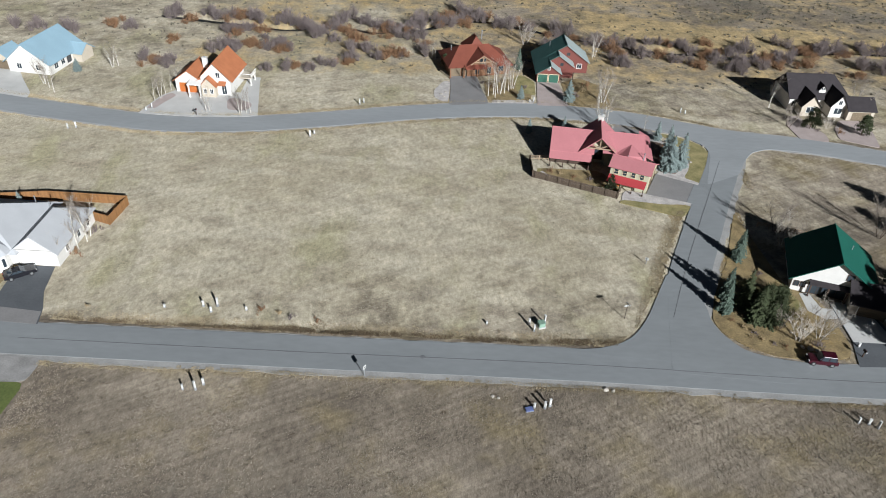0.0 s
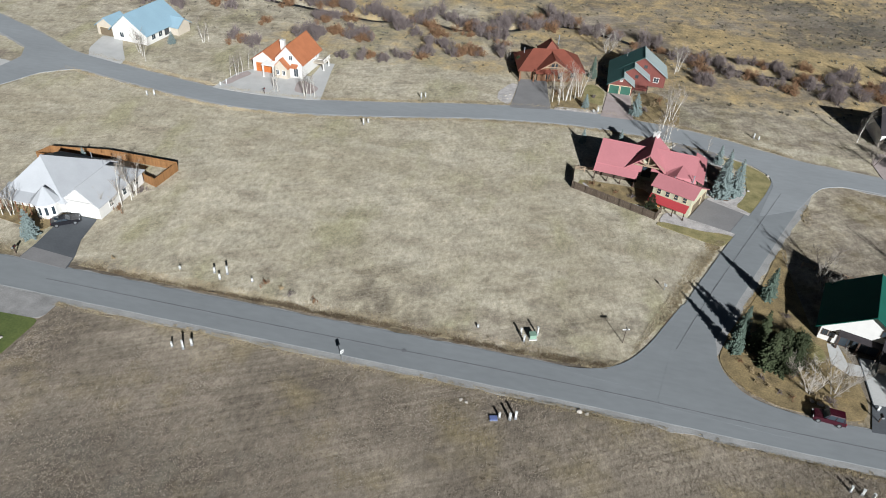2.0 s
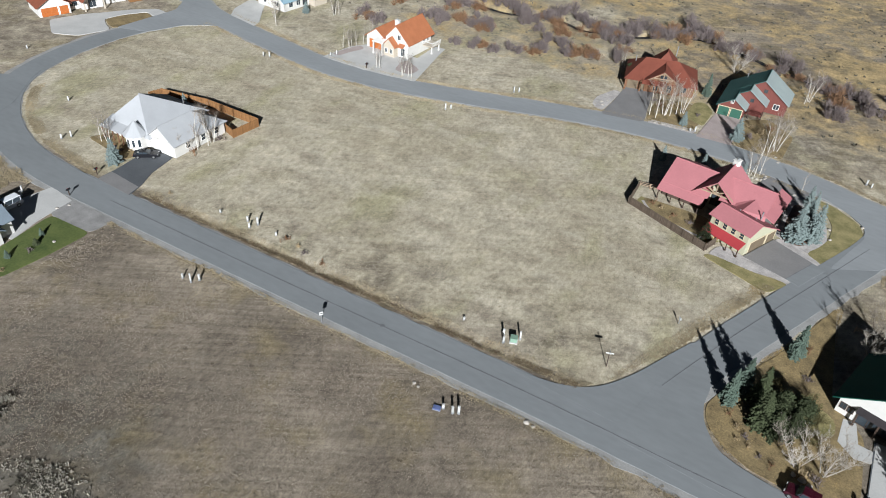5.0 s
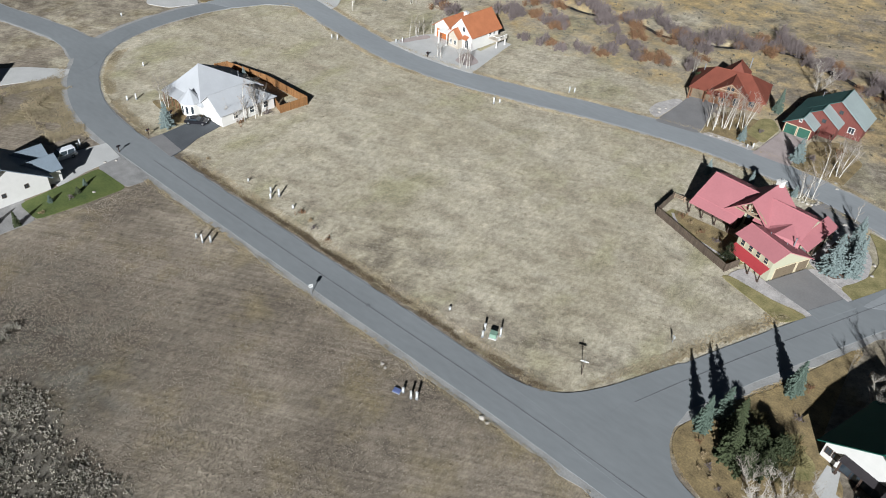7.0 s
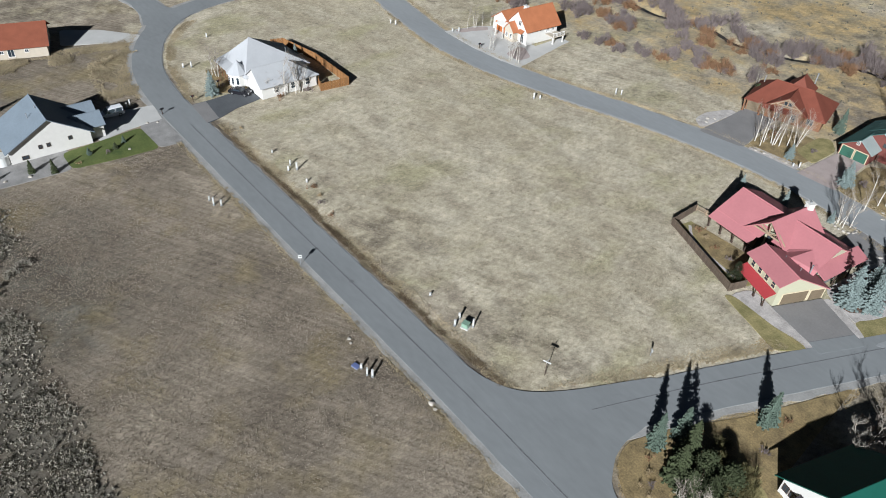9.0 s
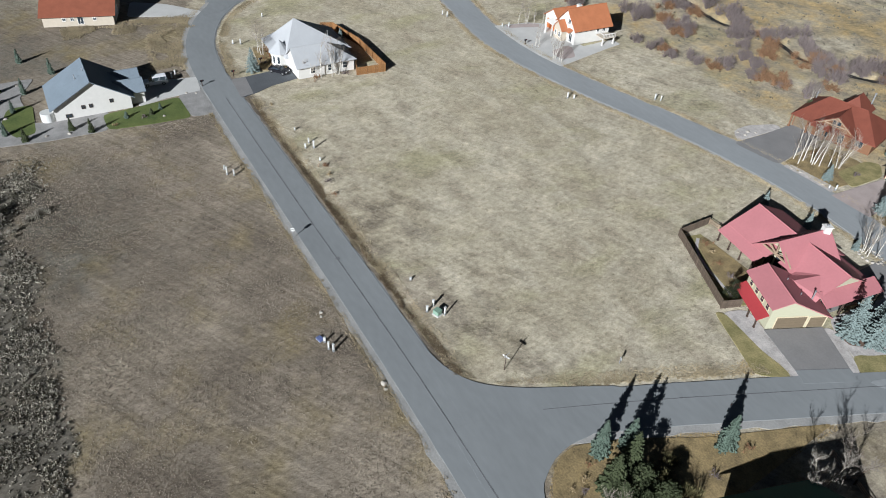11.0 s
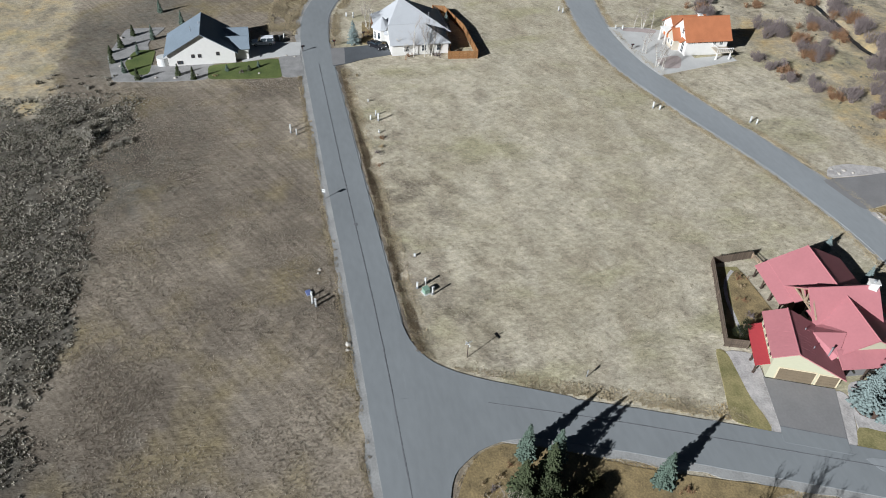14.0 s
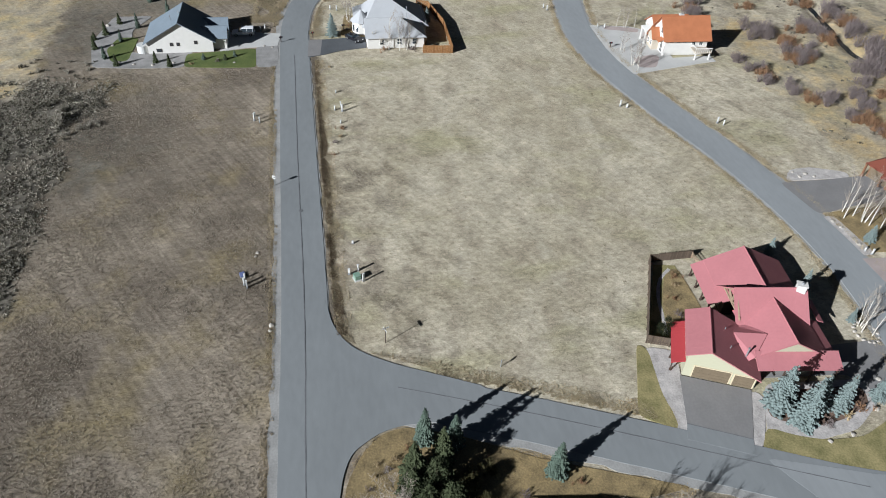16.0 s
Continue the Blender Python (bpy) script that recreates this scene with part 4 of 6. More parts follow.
gable_house("white stucco house with orange terracotta tile roof", pose(-60.2, 158.6, 0, 0, 0, -2),
            [((-6.2, 0.3, 0.4, 8.6, 3.2, 5.5, "y", M["wall_white"], M["roof_orange"]), dict(over=0.5, seam=0)),
             ((0.2, 7.2, 0, 10.4, 4.4, 8.0, "y", M["wall_white"], M["roof_orange"]), dict(over=0.7, seam=0)),
             ((0.7, 4.0, -1.6, 1.5, 3.1, 4.8, "y", M["wall_tan"], M["roof_orange"]), dict(over=0.4, seam=0))],
            [(1.5, -1.6, 0.9, 0.7, 1.1, "-y"), (3.1, -1.6, 0.9, 0.7, 1.1, "-y"), (4.4, 0, 4.3, 0.9, 1.2, "-y"), (7.2, 1.6, 3.0, 0.9, 1.0, "+x"), (7.2, 3.2, 3.0, 0.9, 1.0, "+x"), (7.2, 4.8, 3.0, 0.9, 1.0, "+x"),
             (7.2, 7.0, 2.4, 0.8, 1.7, "+x"), (7.2, 8.8, 2.4, 0.8, 1.7, "+x"), (5.6, 0, 0.3, 1.1, 2.1, "-y")],
            [(-3.2, 0.4, 4.2, 2.3, "-y", M["door_wood"], M["wall_tan"])], orange_extras)


def log_extras(h):
    for x in (-0.2, 3.4, 7.0):
        post(h, x, -1.0, 0, 2.7, 0.3, M["wall_log"])
    lean(h, [(3.6, -2.0, 2.5), (9.4, -2.0, 2.5), (9.4, -0.6, 3.1), (3.6, -0.6, 3.1)], M["roof_rust"], 9)
    for p, q in (((5.0, -1.15, 3.3), (8.4, -1.15, 5.45)), ((11.8, -1.15, 3.3), (8.4, -1.15, 5.45)), ((6.2, -1.15, 3.9), (10.6, -1.15, 3.9)), ((8.4, -1.15, 3.9), (8.4, -1.15, 5.3))):
        beam(h, p, q, 0.14, M["rail_wood"])
    vent(h, 10.6, 9.5, 6.6, 1.8, 0.14)
    vent(h, 1.2, 5.0, 5.6, 0.8, 0.1)


gable_house("honey log house with rust-red roofs", pose(-1.6, 177.2, 0, 0, 0, 15),
            [((0, 16, 0, 11, 3.0, 6.2, "x", M["wall_log"], M["roof_rust"]), dict(over=0.7, hips=(3.5, 4.5), seam=0)),
             ((4.4, 12.4, -0.6, 8, 3.2, 5.8, "y", M["wall_log"], M["roof_rust"]), dict(over=0.7, seam=0)),
             ((6.0, 10.8, 5.0, 11.5, 5.0, 7.8, "y", M["wall_log"], M["roof_rust"]), dict(over=0.5, hips=(2.2, 2.2), seam=0))],
            [(8.4, -0.6, 3.4, 1.6, 1.2, "-y", M["rail_wood"]), (13.6, 0, 0.9, 1.3, 1.4, "-y", M["rail_wood"]), (7.0, -0.6, 0.6, 1.0, 1.7, "-y", M["rail_wood"]), (10.2, -0.6, 0.6, 1.0, 1.7, "-y", M["rail_wood"])],
            [(1.5, 0, 2.5, 2.2, "-y", M["door_brown"], M["wall_log"]), (4.3, 0, 2.3, 2.2, "-y", M["door_brown"], M["wall_log"])], log_extras)


def cabin_extras(h):
    part("balcony", boxes((6.4, 9.8, 2.4, 3.9, 1.0, 1.2), (6.4, 9.8, 2.4, 2.5, 1.9, 2.0)), M["wall_red"], h)
    post(h, 9.6, 2.5, 0, 2.0, 0.2, M["wood_dark"]), post(h, 6.6, 2.5, 0, 2.0, 0.2, M["wood_dark"])
    vent(h, 3.6, 9.2, 7.0, 0.4)


gable_house("barn-red cabin with stepped green metal roofs", pose(20.7, 176.7, 0, 0, 0, 1),
            # Sun and shade are put into the colours of the two slopes.
            [((0, 5.9, 0, 4.6, 2.6, 4.6, "y", M["wall_red"], M["roof_teal_shaded"]), dict(over=0.45, at=3.3, eave2=2.8, roof2=M["roof_teal_lit"])),
             ((0.02, 9.6, 3.8, 8.8, 2.62, 6.0, "y", M["wall_red"], M["roof_teal_shaded"]), dict(over=0.45, at=5.6, eave2=3.3, roof2=M["roof_teal_lit"])),
             ((0.04, 14.0, 7.6, 15.2, 2.64, 7.5, "y", M["wall_red"], M["roof_teal_shaded"]), dict(over=0.5, at=7.9, eave2=3.2, roof2=M["roof_teal_lit"]))],
            [(6.6, 3.8, 3.2, 0.7, 0.7, "-y", M["wood_dark"]), (8.6, 7.6, 4.6, 0.7, 0.7, "-y", M["wood_dark"]), (11.8, 7.6, 1.2, 1.2, 1.2, "-y"), (2.9, 0, 3.4, 0.5, 0.7, "-y")],
            [(1.5, 0, 2.4, 2.1, "-y", M["door_green"], M["trim_tan"]), (4.3, 0, 2.4, 2.1, "-y", M["door_green"], M["trim_tan"])], cabin_extras)


def green_extras(h):
    # Dark glazed panel standing in for the deep shade of an open porch.
    opening(h, "glazed_front", 5.4, 0, 0.1, 5.6, 2.2, "-y", M["wood_dark"], M["glass"], (4, 1))
    lean(h, [(2.4, -1.1, 2.45), (8.5, -1.1, 2.45), (8.5, 0, 2.75), (2.4, 0, 2.75)], M["roof_dark"], 9)
    for x in (2.7, 5.4, 8.2):
        post(h, x, -0.9, 0, 2.35, 0.22, M["wood_dark"])
    vent(h, 8.6, 7.0, 5.6, 0.5)
    for k in range(5):
        post(h, 5.6 + k * 0.02, 13.2 + k * 0.02, 0, 1.1, 0.1, M["rail_wood"])


gable_house("white gabled house with a green metal roof", pose(56.9, 95.0, 0, 0, 0, -16),
            [((0, 12.4, 0, 10.6, 3.1, 7.3, "y", M["wall_white"], M["roof_green"]), dict(over=0.8, at=5.9, seam=0.6)),
             # Garage wing: near-black roof colour holds the deep shade lying over it.
             ((8.6, 15.0, -3.4, 3.2, 2.5, 4.2, "x", M["wall_tan"], M["roof_dark"]), dict(over=0.5, seam=0))],
            [(0.7, 0, 1.0, 0.7, 0.9, "-y", M["wood_dark"]), (1.7, 0, 1.0, 0.7, 0.9, "-y", M["wood_dark"]), (8.0, 0, 3.9, 1.0, 1.0, "-y", M["wood_dark"])],
            [(11.8, -3.4, 4.2, 2.1, "-y", M["door_brown"], M["trim"])], green_extras)
gable_house("cream house with steep dark shingle roofs and dormers", pose(82.0, 166.6, 0, 0, 0, 2),
            [((0, 14.6, 1, 11, 3.6, 7.6, "x", M["wall_white"], M["roof_dark"]), dict(over=0.5, seam=0, hips=(0, 3))),
             ((1.8, 6.0, -2.4, 5.5, 3.0, 5.4, "y", M["wall_tan"], M["roof_dark"]), dict(over=0.4, seam=0)),
             ((8.8, 12.6, -2.4, 5.5, 3.3, 5.8, "y", M["wall_white"], M["roof_dark"]), dict(over=0.4, seam=0)),
             ((12.6, 19.0, -3.8, 2.4, 2.8, 4.8, "x", M["wall_tan"], M["roof_dark"]), dict(over=0.4, seam=0)),
             ((7.0, 8.6, 2.0, 4.5, 5.4, 6.3, "y", M["wall_white"], M["roof_dark"]), dict(over=0.25, seam=0, z0=4.2))],
            [(3.9, -2.4, 1.0, 1.8, 1.4, "-y"), (10.7, -2.4, 3.3, 0.8, 1.0, "-y"), (10.7, -2.4, 0.9, 1.8, 1.5, "-y"), (1.2, 1, 1.0, 1.0, 1.4, "-y"), (7.8, 2.0, 5.0, 0.7, 0.6, "-y")],
            [(15.9, -3.8, 4.6, 2.1, "-y", M["door_brown"], M["wall_tan"])])


def grey_extras(h):
    bm = bmesh.new()
    bmesh.ops.create_cone(bm, cap_ends=True, segments=20, radius1=1.3, radius2=1.25, depth=1.7, matrix=Matrix.Translation((-1.2, -1.2, 0.85)))
    part("tank", bm, M["plastic_white"], h, "round white tank at the house corner")
    vent(h, -4.2, 5.2, 6.2, 0.5), vent(h, -5.2, 7.0, 6.9, 0.4)


gable_house("white gabled house with a blue-grey metal roof", pose(-63.2, 41.9, 0),
            [((-10.4, 0, 0, 14.0, 2.9, 7.1, "x", M["wall_white"], M["roof_slate"]), dict(over=0.7, at=7.4)),
             ((-9.6, -6.2, 11.0, 16.8, 2.9, 4.5, "y", M["wall_white"], M["roof_slate"]), dict(over=0.4)),
             ((-5.0, -1.4, 11.0, 16.8, 2.92, 4.55, "y", M["wall_white"], M["roof_slate"]), dict(over=0.4))],
            [(0, 5.2, 1.7, 0.5, 0.6, "+x", M["wood_dark"]), (0, 6.6, 1.7, 0.5, 0.6, "+x", M["wood_dark"]), (0, 10.4, 2.0, 0.5, 0.6, "+x", M["wood_dark"]), (0, 2.4, 0.4, 1.0, 0.6, "+x", M["wood_dark"])],
            [(-3.2, 16.8, 2.8, 2.1, "+y", M["door_white"], M["trim"]), (-7.9, 16.8, 2.8, 2.1, "+y", M["door_white"], M["trim"])], grey_extras)
gable_house("white house with a sky-blue metal roof", pose(-110.0, 165.8, 0, 0, 0, -7),
            [((0, 11, 0, 14.4, 3.2, 7.4, "y", M["wall_white"], M["roof_blue"]), dict(over=0.7, at=5.2)),
             ((-6.0, 0.2, 1.0, 6.6, 2.8, 4.9, "y", M["wall_tan"], M["roof_blue"]), dict(over=0.5)),
             ((9.0, 13.5, 9.6, 14.6, 2.6, 4.2, "x", M["wall_tan"], M["roof_blue"]), dict(over=0.5))],
            [(11, 2.6, 0.9, 1.4, 1.3, "+x"), (11, 5.4, 0.9, 1.4, 1.3, "+x"), (11, 8.0, 0.6, 1.6, 1.8, "+x", M["wood_dark"]), (3.0, 0, 1.0, 1.2, 1.3, "-y"), (8.0, 0, 1.0, 1.2, 1.3, "-y")],
            [(-2.9, 1.0, 4.2, 2.1, "-y", M["door_brown"], M["trim_tan"])])


def solar_extras(h):
    for k in range(2):
        for i in range(4):
            for j in range(3 - (i == 0)):
                x, t = 11.2 + k * 9.4 + i * 1.05, 0.18 + 0.24 * j
                y0, z0 = 0.6 + 5.2 * t, 3.0 + 3.2 * t + 0.14
                bm = bmesh.new()
                slab(bm, [(x, y0, z0), (x + 0.98, y0, z0), (x + 0.98, y0 + 1.15, z0 + 0.71), (x, y0 + 1.15, z0 + 0.71)], 0.05)
                part("solar_panel", bm, M["solar"], h)
    part("shed", boxes((27.5, 31, -1.5, 1.5, 0, 2.0)), M["cedar"], h, "ochre play shed")
    for p, q in (((14.6, -2.8, 2.8), (17.4, -2.8, 5.6)), ((20.2, -2.8, 2.8), (17.4, -2.8, 5.6)), ((15.2, -2.8, 3.2), (19.6, -2.8, 3.2))):
        beam(h, p, q, 0.18, M["trim_tan"])
    post(h, 14.8, -2.8, 0, 3, 0.3, M["wall_tan"]), post(h, 20.0, -2.8, 0, 3, 0.3, M["wall_tan"])


gable_house("white house with a red-brown roof and solar panels", pose(-147.8, 117.6, 0, 0, 0, 71),
            [((3.4, 11.4, -1.6, 8, 3.0, 5.4, "y", M["wall_white"], M["roof_terra"]), dict(over=0.6, seam=0)),
             ((10.6, 27, 0.6, 11, 3.0, 6.2, "x", M["wall_white"], M["roof_terra"]), dict(over=0.7, seam=0)),
             ((14.6, 20.2, -3.2, 6, 3.2, 6.0, "y", M["wall_white"], M["roof_terra"]), dict(over=0.5, seam=0, recess=2.2))],
            [(12.9, 0.6, 0.9, 2.0, 1.4, "-y"), (23.6, 0.6, 0.9, 2.4, 1.5, "-y"), (17.4, -1.0, 0.4, 2.0, 2.2, "-y")],
            [(6.1, -1.6, 4.2, 2.3, "-y", M["door_wood"], M["trim"]), (9.8, -1.6, 2.2, 2.3, "-y", M["door_wood"], M["trim"])], solar_extras)
gable_house("tan stucco house with a clay-red tile roof", pose(-110.8, 44.9, 0, 0, 0, 74),
            [((0, 15.8, 0, 12, 2.9, 5.8, "x", M["wall_tan"], M["roof_terra"]), dict(over=0.6, seam=0))],
            [(4.8, 0, 1.4, 0.7, 0.6, "-y"), (6.6, 0, 1.4, 0.7, 0.6, "-y"), (8.4, 0, 0.6, 1.2, 1.6, "-y"), (11.6, 0, 1.4, 0.7, 0.6, "-y")],
            [(15.8, 5.0, 4.6, 2.2, "+x", M["door_white"], M["trim"])])


# ---- fences ----
def board_fence(label, line, height, mat, board=0.155):
    f = thing("fence", label, "fence", pose(*line[0], 0))
    o = Vector((*line[0], 0))
    bm = boxes((-board / 2 + 0.006, board / 2 - 0.006, -0.012, 0.012, -0.12, height - 0.05), (-board / 2 + 0.03, board / 2 - 0.03, -0.012, 0.012, height - 0.05, height))
    me = mesh_of("board", bm, mat)
    pm = mesh_of("fence_post", boxes((-0.06, 0.06, -0.06, 0.06, -0.15, height + 0.05)), mat)
    for a, b in zip(line, line[1:]):
        a, b = Vector((*a, 0)) - o, Vector((*b, 0)) - o
        d = b - a
        ang = math.degrees(math.atan2(d.y, d.x))
        nrm = Vector((-d.y, d.x, 0)).normalized()
        k = max(1, int(d.length / board))
        for i in range(k):
            p = a + d * ((i + 0.5) / k)
            ob = new("board", me)
            ob.parent, ob.matrix_basis = f, pose(p.x, p.y, 0.012 * math.sin(i * 2.3), 0, 0, ang)
        for i in range(int(d.length / 2.4) + 1):
            p = a + d * min(1, i * 2.4 / d.length) + nrm * 0.1
            ob = new("post", pm)
            ob.parent, ob.matrix_basis = f, pose(p.x, p.y, 0, 0, 0, ang)
        for z in (0.35, height - 0.35):
            bm = boxes((0, d.length, -0.02, 0.02, z - 0.045, z + 0.045))
            bm.transform(pose(a.x + nrm.x * 0.035, a.y + nrm.y * 0.035, 0, 0, 0, ang))
            part("rail", bm, mat, f)
    return f


def rail_fence(label, line, height=1.1):
    f = thing("fence", label, "fence", pose(*line[0], 0))
    o = Vector((*line[0], 0))
    for a, b in zip(line, line[1:]):
        a, b = Vector((*a, 0)) - o, Vector((*b, 0)) - o
        d = b - a
        k = max(1, round(d.length / 2.4))
        for i in range(k + 1):
            p = a + d * i / k
            part("post", boxes((p.x - 0.08, p.x + 0.08, p.y - 0.08, p.y + 0.08, -0.15, height)), M["rail_wood"], f)
        for z in (0.35, 0.65, 0.95):
            bm = bmesh.new()
            tube(bm, a + Vector((0, 0, z)), b + Vector((0, 0, z)), 0.06, 0.06, 5)
            part("rail", bm, M["rail_wood"], f)
    return f


board_fence("dark brown board fence round the garden", [(33.6, 123.6), (32.6, 120.8), (16.6, 127.5), (16.4, 134.6)], 1.5, M["wood_brown"])
rail_fence("weathered rail fence closing the garden", [(16.4, 134.6), (20.4, 135.0)])
board_fence("orange cedar board fence of the back yard", [(-62.0, 103.7), (-58.9, 102.6), (-58.3, 109.4), (-73.0, 109.6), (-84.6, 107.4), (-85.4, 104.4), (-79.6, 104.2)], 1.8, M["cedar"], 0.19)
rail_fence("weathered log rail fence behind the house", [(57.5, 113.5), (61.5, 112.6), (66, 111.0)], 1.0)


# ---- vehicles ----
def vehicle(label, m, length, width, paint, roofline, category="car", rack=False):
    """roofline: (along, height) of the cabin's glasshouse, as fractions of the length and metres."""
    car = thing("car", label, category, m)
    L, W = length / 2, width / 2
    bm = bmesh.new()
    prof = [(-L, 0.42), (-L, 0.85), (-L * 0.96, 0.98), (-L * 0.4, 1.02), (L * 0.45, 1.0), (L * 0.9, 0.9), (L, 0.72), (L, 0.38), (L * 0.6, 0.3), (-L * 0.7, 0.3)]
    rows = [[bm.verts.new((x, s * W * w, z)) for x, z in prof] for s, w in ((-1, 1), (1, 1))]
    bm.faces.new(rows[0]), bm.faces.new(rows[1][::-1])
    for i in range(len(prof)):
        j = (i + 1) % len(prof)
        bm.faces.new((rows[0][i], rows[0][j], rows[1][j], rows[1][i]))
    bmesh.ops.bevel(bm, geom=[e for e in bm.edges], offset=0.06, segments=2, affect="EDGES", profile=0.6)
    body = part("body", bm, paint, car)
    (b0, b1, t0, t1, top) = roofline
    for name, inset, z1, mat, grow in (("glasshouse", 0.0, top - 0.06, M["glass"], 0.0), ("roof", 0.12, top, paint, 0.05)):
        bm = bmesh.new()
        if name == "glasshouse":
            q = [(b0 * L, 1.0, W * 0.92), (b1 * L, 1.0, W * 0.92), (t1 * L, z1, W * 0.78), (t0 * L, z1, W * 0.78)]
        else:
            q = [(t0 * L - 0.05, z1 - 0.07, W * 0.82), (t1 * L + 0.05, z1 - 0.07, W * 0.82), (t1 * L - 0.02, z1, W * 0.76), (t0 * L + 0.02, z1, W * 0.76)]
        a = [bm.verts.new((x, -y, z)) for x, z, y in q]
        c = [bm.verts.new((x, y, z)) for x, z, y in q]
        bm.faces.new(a), bm.faces.new(c[::-1])
        for i in range(4):
            j = (i + 1) % 4
            bm.faces.new((a[i], a[j], c[j], c[i]))
        part(name, bm, mat, car)
    for k in range(3):
        x = b0 * L + (b1 - b0) * L * (0.08 + 0.4 * k)
        xt = t0 * L + (t1 - t0) * L * (0.02 + 0.48 * k)
        for s in (-1, 1):
            bm = bmesh.new()
            tube(bm, (x, s * W * 0.925, 0.98), (xt, s * W * 0.785, top - 0.05), 0.045, 0.045, 4)
            part("pillar", bm, paint, car)
    for x in (-L * 0.62, L * 0.64):
        for s in (-1, 1):
            bm = bmesh.new()
            bmesh.ops.create_cone(bm, cap_ends=True, segments=16, radius1=0.35, radius2=0.35, depth=0.24, matrix=pose(x, s * (W - 0.1), 0.35, 90, 0, 0))
            wheel = part("wheel", bm, M["rubber"], car)
            bm = bmesh.new()
            bmesh.ops.create_cone(bm, cap_ends=True, segments=12, radius1=0.21, radius2=0.21, depth=0.26, matrix=pose(x, s * (W - 0.1), 0.35, 90, 0, 0))
            part("rim", bm, M["chrome"], wheel)
    for s in (-1, 1):
        part("headlight", boxes((L - 0.05, L + 0.02, s * W * 0.75 - 0.16, s * W * 0.75 + 0.16, 0.66, 0.8)), M["light_clear"], car)
        part("tail_light", boxes((-L - 0.02, -L + 0.05, s * W * 0.8 - 0.1, s * W * 0.8 + 0.1, 0.65, 0.88)), M["light_red"], car)
        part("mirror", boxes((b1 * L - 0.35, b1 * L - 0.15, s * (W + 0.08) - 0.08, s * (W + 0.08) + 0.08, 1.0, 1.16)), paint, car)
    for x in (-L, L):
        part("bumper", boxes((x - 0.06, x + 0.06, -W * 0.9, W * 0.9, 0.35, 0.51)), M["black"], car)
    return car


vehicle("black sedan parked on the dark driveway", pose(-66.7, 87.4, 0.03, 0, 0, 38), 4.6, 1.85, M["paint_black"], (-0.72, 0.36, -0.42, 0.08, 1.42))
vehicle("maroon sport utility wagon parked at the road edge", pose(55.4, 77.7, 0.03, 0, 0, 174), 4.1, 1.7, M["paint_red"], (-0.9, 0.4, -0.82, 0.12, 1.75))
vehicle("white van with dark windows in the shaded driveway", pose(-71.6, 62.0, 0.01, 0, 0, 268), 5.2, 1.95, M["paint_white"], (-0.95, 0.45, -0.9, 0.15, 1.85))


# ---- trees and shrubs ----
def spruce(label, height, radius, mat, seed, density=1.0):
    """Whorls of drooping boughs, each a ridge of small needle sprays, round a tapered trunk."""
    rnd = random.Random(seed)
    t = thing("spruce_tree", label, "tree")
    bm = bmesh.new()
    tube(bm, (0, 0, -0.2), (0, 0, height * 0.97), radius * 0.08, 0.02, 6)
    part("trunk", bm, M["bark"], t)
    verts, faces = [], []
    tiers = int(22 * density)
    for i in range(tiers):
        f = i / tiers
        z = height * (0.04 + 0.95 * f)
        r = radius * (1 - f) ** 0.8 * (0.9 + 0.1 * min(1, f * 6)) + 0.06
        for k in range(max(5, int(15 * (1 - f * 0.6)))):
            a = rnd.uniform(0, 2 * math.pi)
            rr = r * rnd.uniform(0.7, 1.12)
            d, sd = Vector((math.cos(a), math.sin(a), 0)), Vector((-math.sin(a), math.cos(a), 0))
            w = (0.14 + 0.2 * rr) * rnd.uniform(0.8, 1.2)
            droop = rr * rnd.uniform(0.15, 0.35)
            zz = z + rnd.uniform(-0.12, 0.12)
            for s in range(3):
                u0, u1 = rr * (0.15 + 0.28 * s), rr * (0.52 + 0.24 * s)
                lift = -droop * (u1 / rr) ** 1.4 + (0.1 if s == 2 else 0)
                p0 = d * u0 + Vector((0, 0, zz - droop * (u0 / rr) ** 1.4 + 0.06))
                p1 = d * u1 + Vector((0, 0, zz + lift))
                ww = w * (1.0, 0.85, 0.55)[s]
                n0 = len(verts)
                verts += [p0, p0.lerp(p1, 0.55) + sd * ww + Vector((0, 0, -0.10)), p1, p0.lerp(p1, 0.55) - sd * ww + Vector((0, 0, -0.10)), p0.lerp(p1, 0.5) + Vector((0, 0, 0.09))]
                faces += [(n0, n0 + 1, n0 + 4), (n0 + 1, n0 + 2, n0 + 4), (n0 + 2, n0 + 3, n0 + 4), (n0 + 3, n0, n0 + 4)]
    ob = new("crown", raw("crown", verts, faces, mat))
    ob.parent = t
    return t


